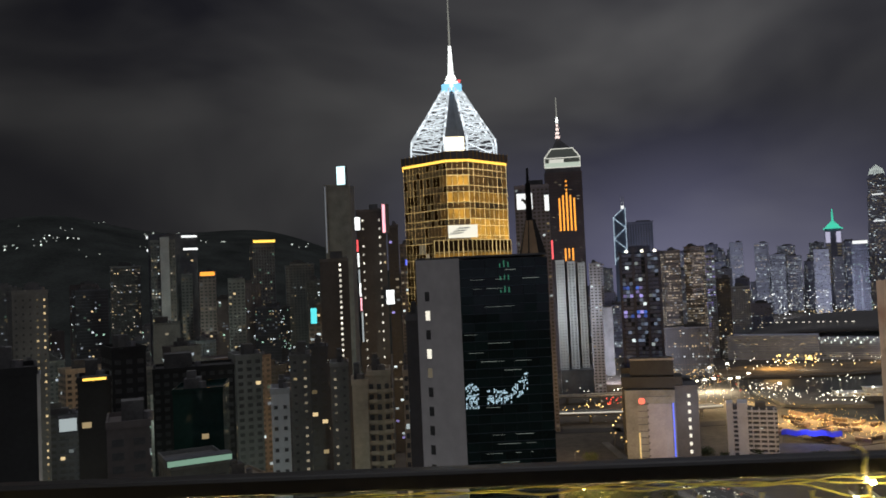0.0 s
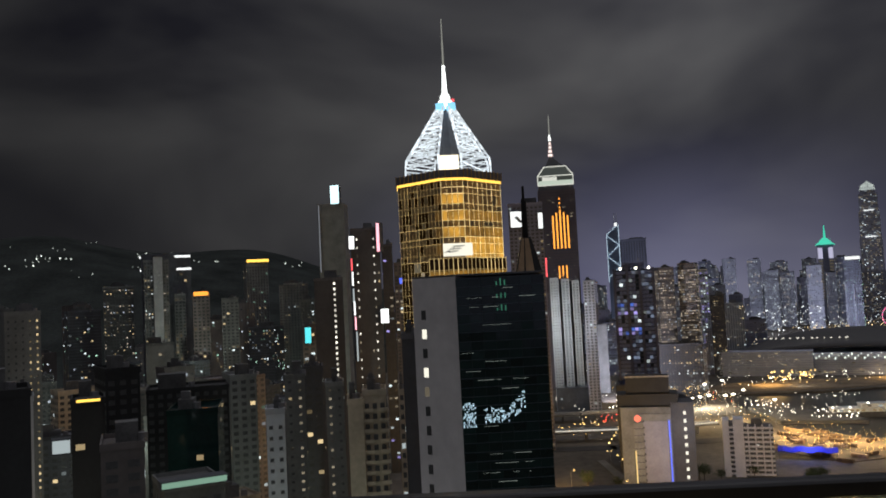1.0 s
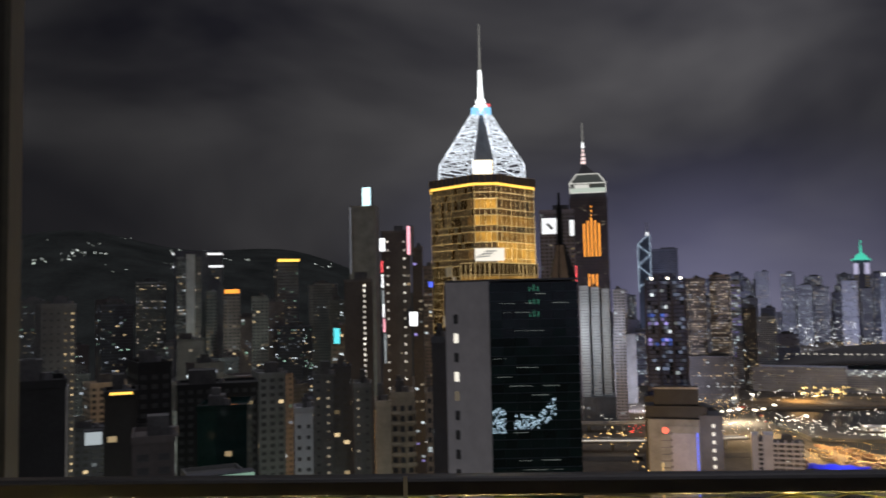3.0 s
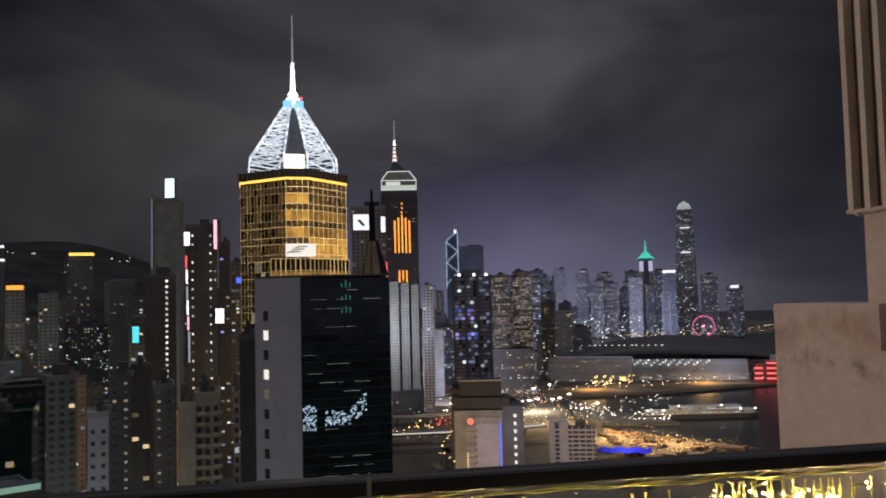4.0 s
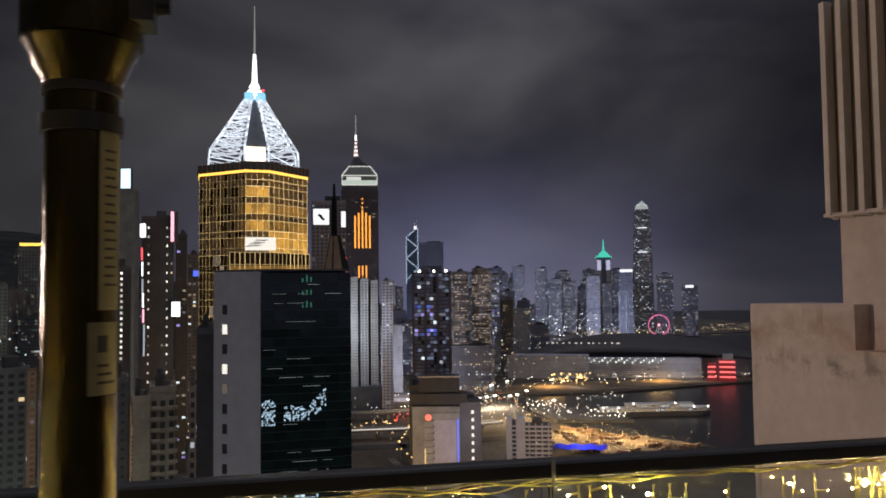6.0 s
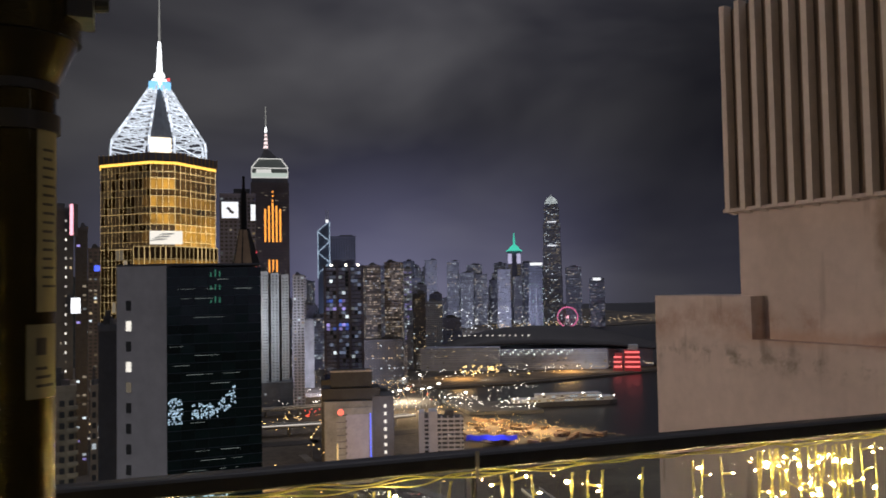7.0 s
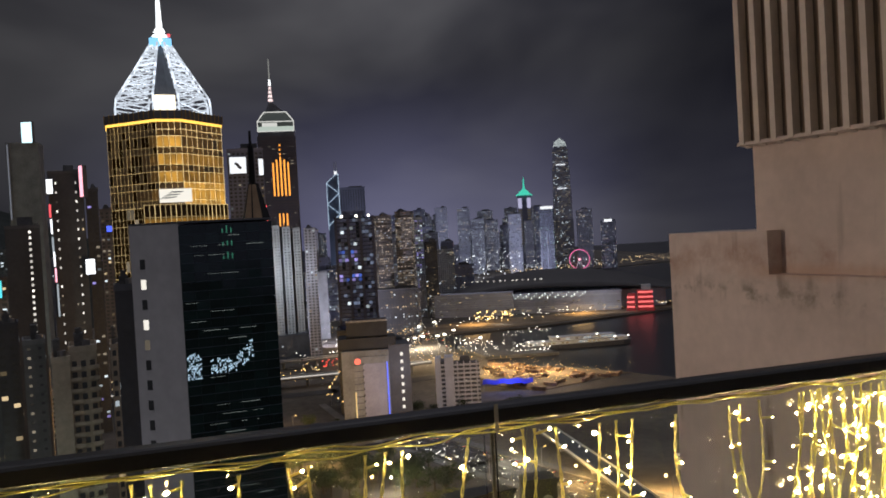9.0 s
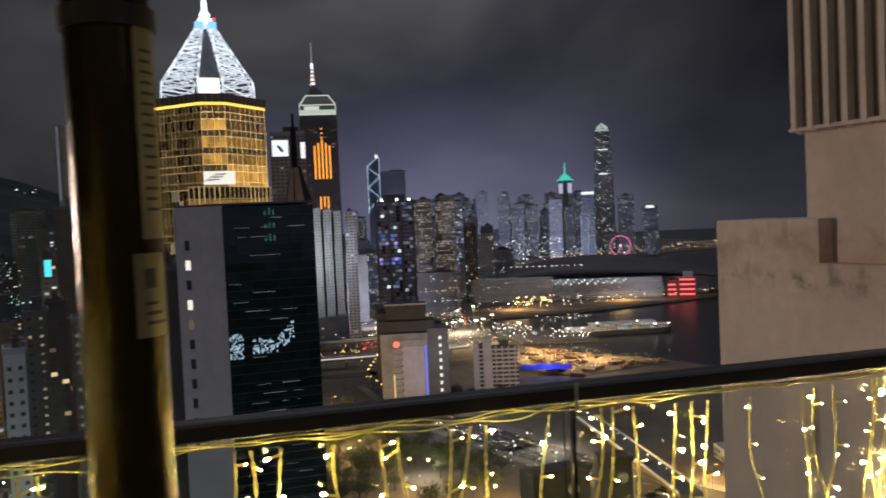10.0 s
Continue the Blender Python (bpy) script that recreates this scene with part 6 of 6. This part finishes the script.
light_field("street_lamp_field", "many small white street and car lights", scatter(170, [(210, 760), (330, 760), (345, 1080), (210, 1080)], 3, 12, 0.14, 0.42) + scatter(40, [(100, 880), (200, 860), (230, 1000), (120, 1020)], 2, 10, 0.35, 0.7)
            + scatter(110, [(345, 1030), (770, 1060), (750, 1100), (350, 1110)], 3, 9, 0.3, 0.7) + along(HIGHWAY[4:], 14, -8, 4, 0.5) + scatter(30, [(320, 760), (350, 770), (360, 900), (330, 900)], 2, 10, 0.4, 0.8), STREETWHITE)
light_field("street_lamp_field", "many small amber street lights", scatter(240, [(200, 720), (320, 760), (350, 1080), (230, 1080)], 3, 14, 0.18, 0.48) + scatter(380, [(262, 650), (318, 735), (392, 611), (292, 586)], 2, 10, 0.12, 0.34)
            + along([(345, 1003), (485, 988), (690, 1020), (770, 1042)], 16, 4, 9, 0.7) + along(HIGHWAY[3:], 18, 14, 10, 0.7) + scatter(46, [(440, 1062), (500, 1062), (500, 1090), (445, 1095)], 3, 15, 0.7, 1.3) + scatter(50, [(100, 720), (200, 700), (210, 800), (110, 830)], 3, 10, 0.35, 0.6), STREETAMBER)
JETTY = [(326, 775), (398, 752), (402, 795), (372, 850), (334, 872)]
jetty = Shape()
jetty.prism([(x, y, -3) for x, y in JETTY], [(x, y, 0.8) for x, y in JETTY])
solid("jetty", jetty, PAVING, "concrete works jetty with white lamps in the basin", "pier", "structure")
light_field("jetty_lamp_field", "small white lamps on the works jetty", scatter(60, [(330, 782), (396, 758), (398, 800), (338, 866)], 2, 9, 0.3, 0.75) + scatter(26, [(400, 905), (470, 900), (480, 935), (400, 940)], 0, 5, 0.3, 0.6), STREETWHITE)
light_field("town_lamp_field", "scattered street and shop lights of the old town", scatter(220, [(-150, 230), (-30, 260), (-40, 640), (-330, 640)], 3, 60, 0.12, 0.40), TOWNLIGHT)
light_field("town_lamp_field", "scattered green and white shop lights", scatter(130, [(-170, 260), (-40, 280), (-60, 600), (-300, 640)], 3, 65, 0.12, 0.45), GREENTOWN)
light_field("headlight_field", "white headlights of slow traffic on the highway", scatter(90, [(148, 478), (170, 474), (186, 345), (158, 345)], 1, 2.5, 0.12, 0.30) + along([(226, 446), (219, 400), (211, 350), (203, 305)], 12, 0, 10, 0.55) + scatter(30, [(60, 470), (140, 480), (150, 380), (80, 380)], 1, 6, 0.1, 0.25), STREETWHITE)
light_field("street_lamp_field", "small pale shop and car lights around the works site", scatter(260, [(120, 700), (330, 740), (350, 1090), (180, 1090)], 2, 16, 0.2, 0.5) + scatter(120, [(180, 1040), (420, 1130), (480, 1220), (220, 1160)], 3, 26, 0.3, 0.7), BRIGHTWIN)
light_field("tail_light_field", "red tail lights of far traffic", scatter(26, [(165, 800), (195, 800), (215, 880), (180, 890)], 2, 8, 0.4, 0.8) + scatter(14, [(240, 850), (330, 850), (330, 990), (250, 990)], 2, 6, 0.4, 0.7), TAILLIGHT)
light_field("shore_light_field", "warm lights on the far shore", scatter(150, [(1180, 2090), (1640, 2200), (1660, 2260), (1180, 2180)], 4, 24, 0.8, 1.7) + scatter(60, [(900, 2080), (1180, 2085), (1180, 2150), (880, 2150)], 3, 14, 0.8, 1.8), SHOREWARM)
light_field("shore_light_field", "white lights on the far shore", scatter(70, [(880, 2060), (1300, 2110), (1300, 2180), (880, 2160)], 4, 26, 1.0, 2.4) + scatter(200, [(420, 1480), (900, 1700), (930, 2100), (400, 2100)], 10, 60, 0.6, 1.6) + scatter(90, [(640, 2200), (1000, 2080), (1010, 2100), (650, 2220)], 46, 66, 0.8, 2.2), SHOREWHITE)


def hill_lights():
    """Lamps of houses and roads that stand on the hillside."""
    seen = []
    for bearing, elev, n, spread in HOUSES:
        for k in range(n):
            a = radians(bearing + RND.gauss(0, spread))
            e = math.tan(radians(elev + RND.gauss(0, spread * 0.22)))
            for d in range(1500, 3300, 25):
                if hill_z(a, d) > 130 + e * d:
                    seen.append((-math.sin(a) * d, math.cos(a) * d, hill_z(a, d) + 3, RND.uniform(1.2, 2.6)))
                    break
    light_field("hill_light_field", "white lights of houses and roads on the hill", seen, HILLLIGHT)


HOUSES = []
HOUSES.append((27.16, 3.17, 2, 0.20))
HOUSES.append((26.64, 3.12, 3, 0.30))
HOUSES.append((25.55, 3.28, 4, 0.50))
HOUSES.append((24.44, 3.55, 4, 0.40))
HOUSES.append((23.96, 3.61, 5, 0.50))
HOUSES.append((22.98, 3.60, 2, 0.10))
HOUSES.append((23.47, 4.10, 2, 0.20))
HOUSES.append((21.98, 4.63, 3, 0.20))
HOUSES.append((19.95, 4.87, 3, 0.30))
HOUSES.append((19.25, 5.30, 4, 0.40))
HOUSES.append((18.21, 5.40, 2, 0.30))
HOUSES.append((17.32, 5.62, 2, 0.20))
HOUSES.append((18.76, 3.78, 5, 0.30))
HOUSES.append((18.67, 2.97, 4, 0.30))
HOUSES.append((16.47, 3.74, 9, 0.40))
HOUSES.append((16.41, 2.95, 7, 0.40))
HOUSES.append((15.48, 3.23, 5, 0.30))
HOUSES.append((13.95, 3.12, 3, 0.20))
HOUSES.append((15.02, 4.09, 6, 0.70))
HOUSES.append((12.70, 4.42, 4, 0.30))
HOUSES.append((11.88, 4.40, 6, 0.30))
HOUSES.append((9.77, 5.92, 2, 0.20))
HOUSES.append((9.20, 5.99, 2, 0.20))
HOUSES.append((8.06, 5.62, 2, 0.30))
HOUSES.append((8.72, 2.77, 5, 0.50))
HOUSES.append((25.55, 4.16, 3, 1.20))
HOUSES.append((21.01, 2.29, 5, 2.00))

hill_lights()


# ---- street lamps, cars and trees close to the tower ----
def street_lamp(x, y, turn, h=11.0):
    t = thing("street_lamp", "tall grey street lamp with an amber lit head", "street lamp", pose(x, y, 0.2, 0, 0, turn), "street lamps along the highway")
    part("pole", Shape().ring(0, 0, 0, h, 0.16, 0.10, 8), STEEL, t)
    part("arm", Shape().bar((0, 0, h - 0.1), (2.2, 0, h + 0.3), 0.12), STEEL, t)
    part("head", Shape().box(1.7, 2.9, -0.25, 0.25, h + 0.18, h + 0.42), STREETAMBER, t, "amber lit lamp head")
    return t


first_lamp = street_lamp(190, 330, 180)
for x0, y0, turn in ((168, 402, 180), (150, 470, 180), (134, 540, 180), (132, 620, 180), (226, 322, 0), (198, 400, 0), (178, 470, 0), (168, 540, 0), (168, 620, 0), (84, 440, 0), (104, 476, 0), (118, 520, 0), (60, 500, 0), (92, 560, 0), (48, 560, 0)):
    copy_thing(first_lamp, pose(x0, y0, 0.0, 0, 0, turn))
# strong lamps for many street lamps; the bluish one is added for the hotel
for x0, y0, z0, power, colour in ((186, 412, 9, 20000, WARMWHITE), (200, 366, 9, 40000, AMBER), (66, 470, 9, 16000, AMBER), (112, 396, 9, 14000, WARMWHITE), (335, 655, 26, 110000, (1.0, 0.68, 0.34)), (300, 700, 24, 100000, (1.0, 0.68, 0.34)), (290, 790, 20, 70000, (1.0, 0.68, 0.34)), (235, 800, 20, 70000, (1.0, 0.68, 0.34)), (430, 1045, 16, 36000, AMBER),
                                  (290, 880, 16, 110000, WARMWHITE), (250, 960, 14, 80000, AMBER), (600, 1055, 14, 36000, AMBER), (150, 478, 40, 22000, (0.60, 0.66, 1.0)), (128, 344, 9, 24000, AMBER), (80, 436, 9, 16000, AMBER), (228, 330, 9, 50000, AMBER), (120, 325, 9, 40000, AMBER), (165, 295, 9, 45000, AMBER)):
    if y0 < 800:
        lamp("street_fill_light", "POINT", power, colour, pose(x0, y0, z0), 0.6)
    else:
        lamp("street_fill_light", "AREA", power * 0.5, colour, pose(x0, y0, z0), 30.0)

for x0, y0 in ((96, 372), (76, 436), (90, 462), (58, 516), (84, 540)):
    lamp("street_fill_light", "POINT", 30000, AMBER, pose(x0, y0, 18), 0.6)

# added lamps hung high among the old town blocks, for a pale greenish ambient
lamp("street_fill_light", "POINT", 14000, COOLWHITE, pose(-40, 100, 30), 0.4)
lamp("street_fill_light", "POINT", 18000, WARMWHITE, pose(-95, 210, 30), 0.4)
for x0, y0, z0 in ((-62, 225, 60), (-120, 300, 60), (-150, 350, 70), (-66, 330, 60), (-30, 240, 60), (-210, 480, 70), (-110, 520, 70), (-210, 700, 90), (-130, 800, 80)):
    lamp("street_fill_light", "POINT", 4500 if y0 < 400 else 34000, (0.84, 1.0, 0.90), pose(x0, y0, z0 * 0.7), 0.3)
# added lamps for street glow and low haze on the hall and districts behind
for eye, aim, power, colour in (((450, 1010, 14), (520, 1110, 20), 5500, COOLWHITE), ((620, 1025, 14), (690, 1120, 16), 5500, COOLWHITE), ((330, 1010, 24), (420, 1250, 60), 170000, (0.74, 0.74, 1.0)), ((215, 960, 24), (250, 1120, 60), 120000, (0.74, 0.74, 1.0)),
                                ((760, 1960, 40), (900, 2330, 110), 150000, (0.70, 0.74, 1.0)), ((960, 1960, 40), (1120, 2250, 110), 150000, (0.70, 0.74, 1.0)), ((520, 1960, 40), (640, 2400, 110), 150000, (0.70, 0.74, 1.0))):
    lamp("district_fill_light", "AREA", power, colour, look(eye, aim), 8.0)
# added lamp in mid-air before the white towers, for their floodlights
lamp("tower_floodlight", "AREA", 26000, COOLWHITE, look((132, 858, 92), (155, 917, 100)), 8.0)

mast_lamp = thing("mast_lamp", "high lamp mast with bright white floodlights", "street lamp", pose(252, 800, 0), "lamp masts on the works site")
part("pole", Shape().ring(0, 0, 0, 22, 0.3, 0.18, 8), STEEL, mast_lamp)
part("lamp_head", Shape().box(-1.6, 1.6, -0.8, 0.8, 22, 23.4), STREETWHITE, mast_lamp, "bright white floodlight head")
for x0, y0 in ((262, 806), (273, 812), (287, 806), (297, 812), (300, 905), (316, 760), (330, 935), (318, 840)):
    copy_thing(mast_lamp, pose(x0, y0, 0))


def car():
    t = thing("car", "parked or slow city car with lit headlights", "car", pose(170, 430, 0.25), "cars on the highway")
    prof = [(-2.1, 0.35), (2.1, 0.35), (2.15, 0.75), (1.3, 0.92), (-2.05, 0.95)]
    part("body", Shape().prism([(x, -0.85, z) for x, z in prof], [(x, 0.85, z) for x, z in prof]), CARPAINT, t)
    cab = [(-1.7, 0.95), (0.95, 0.92), (0.35, 1.42), (-1.25, 1.45)]
    part("cabin", Shape().prism([(x, -0.74, z) for x, z in cab], [(x, 0.74, z) for x, z in cab]), WINDOWGLASS, t, "dark glazed cabin")
    for x in (-1.3, 1.3):
        for y in (-0.82, 0.82):
            w = Shape()
            w.ring(0, 0, -0.11, 0.11, 0.33, 0.33, 12)
            part("wheel", w, TYRE, t, m=pose(x, y, 0.33, 90, 0, 0))
    for y in (-0.6, 0.6):
        part("headlight", Shape().box(2.05, 2.22, y - 0.22, y + 0.22, 0.58, 0.80), HEADLIGHT, t, "bright headlight")
        part("tail_light", Shape().box(-2.16, -2.04, y - 0.18, y + 0.18, 0.66, 0.84), TAILLIGHT, t, "red tail light")
    return t


first_car = car()
for k in range(70):
    seg = RND.choice((0, 1, 1, 2, 2, 2, 3, 3))
    a, b = Vector(HIGHWAY[seg]), Vector(HIGHWAY[seg + 1])
    d = (b - a).normalized()
    lane = RND.choice((-10, -6.8, -3.4, 3.4, 6.8, 10))
    p = a.lerp(b, RND.random()) + Vector((-d.y, d.x)) * lane
    ang = math.degrees(math.atan2(d.y, d.x)) + (180 if lane > -4 else 0)
    copy_thing(first_car, pose(p.x, p.y, 0.25, 0, 0, ang))


def tree(seed, x, y, h):
    rnd = random.Random(seed)
    t = thing("tree", "broad leafy street tree under amber light", "tree", pose(x, y, 0, 0, 0, seed * 40), "park trees")
    tr = Shape().ring(0, 0, 0, h * 0.4, h * 0.035, h * 0.022, 8)
    tips = []
    for k in range(6):
        a = k * 1.05 + rnd.uniform(-0.3, 0.3)
        e = Vector((math.cos(a) * h * 0.25, math.sin(a) * h * 0.25, h * rnd.uniform(0.55, 0.8)))
        tr.bar((0, 0, h * 0.36), e, h * 0.02)
        tips.append(e)
    part("trunk", tr, BARK, t)
    s = Shape()
    for k in range(420):
        c = rnd.choice(tips)
        p = c + Vector((rnd.gauss(0, 0.13), rnd.gauss(0, 0.13), rnd.gauss(0, 0.09))) * h
        q = Euler((rnd.uniform(-1, 1), rnd.uniform(-1, 1), rnd.uniform(0, 6))).to_matrix()
        r = h * rnd.uniform(0.025, 0.05)
        i = len(s.v)
        s.v += [tuple(p + q @ Vector(w) * r) for w in ((-1, -0.5, 0), (0, -0.8, 0.2), (1, 0, 0), (0, 0.8, 0.2))]
        s.f.append((i, i + 1, i + 2, i + 3))
    ob = new("crown", s.mesh("crown", LEAF))
    ob.parent = t
    return t


kinds = [tree(1, 96, 470, 11), tree(2, 120, 545, 9), tree(3, 70, 420, 12)]
for k in range(130):
    u, v = RND.random(), RND.random()
    p = Vector((40, 360)).lerp(Vector((132, 400)), u).lerp(Vector((30, 560)).lerp(Vector((120, 560)), u), v) if k < 44 else Vector((70, 330)).lerp(Vector((160, 350)), u).lerp(Vector((60, 470)).lerp(Vector((132, 470)), u), v) if k < 112 else Vector((176, 560)).lerp(Vector((250, 480)), u) + Vector((0, 60 * v))
    copy_thing(RND.choice(kinds), pose(p.x, p.y, 0, 0, 0, RND.uniform(0, 360)))
tower("park_pavilion", "low lit wall block along the highway", 250, 330, 70, 8, 6, -65, PALE, "plain", 3.0, 4.0, 0.25, (WARMWIN, BRIGHTWIN), roof=False)


def bay_tower():
    """Dark glass tower: four piers, three glazed bays, blue and white lit floors."""
    x, y = 152.9, 601.0
    t = thing("office_tower", "dark glass tower with four piers and blue lit floors", "tower", pose(x, y, 0, 0, 0, facing(x, y)))
    w, h = 27.6, 144.5
    part("wall", Shape().box(-w / 2, w / 2, 0, 26, 0, h), BLUEGLASS, t)
    for k in range(4):
        xx = -w / 2 + k * w / 3
        part("pier", Shape().box(xx - 0.9, xx + 0.9, -1.3, 0.2, 0, h + (3 if k in (1, 2) else 1)), NAVYWALL, t)
    rnd = random.Random(41)
    glass = {}
    for j in range(34):
        z = 44 + j * 2.95
        part("floor_edge", Shape().box(-w / 2, w / 2, -0.35, -0.005, z - 0.35, z), NAVYWALL, t)
        for k in range(3):
            for i in range(3):
                q = rnd.random()
                blue = j in (18, 19, 23, 24, 25) and k < 2
                m = VIOLETWIN if blue and q < 0.35 else BLUEFLOOR if blue and q < 0.6 else COOLWIN if q > 0.97 else OFFICEBLUE if q > 0.78 else SKYREFLECT if q > 0.12 else None
                if m:
                    glass.setdefault(m, Shape()).pane((-w / 2 + 1 + k * w / 3 + i * 2.4, 0, z), (1, 0, 0), 2.35, 2.3, 0.1)
    for m, s in glass.items():
        part("lit_glazing", s, m, t, m.name.replace("_", " "), "stuff")
    part("plant_room", Shape().box(-8, 8, 5, 18, h, h + 5), NAVYWALL, t)
    for xx in (-9, 2, 11):
        part("roof_lamp", Shape().box(xx - 0.8, xx + 0.8, -1.2, 0.2, h + 0.2, h + 1.8), STREETWHITE, t)


NAVYWALL = mat("navy_cladding", (0.055, 0.065, 0.12), 0.5, 0, 0.3, 0.06, 9)
OFFICEBLUE = glow("dim_blue_office_light", (0.50, 0.64, 1.0), 0.13, 0.8)
BLUEFLOOR = glow("blue_lit_floor", (0.08, 0.20, 0.9), 0.35, 0.6)
# reflected sky is put into the base colour of these panes
SKYREFLECT = mat("sky_reflection_toned_glass", (0.12, 0.15, 0.28), 0.2, 0, 0.3, 0.05, 9)
bay_tower()
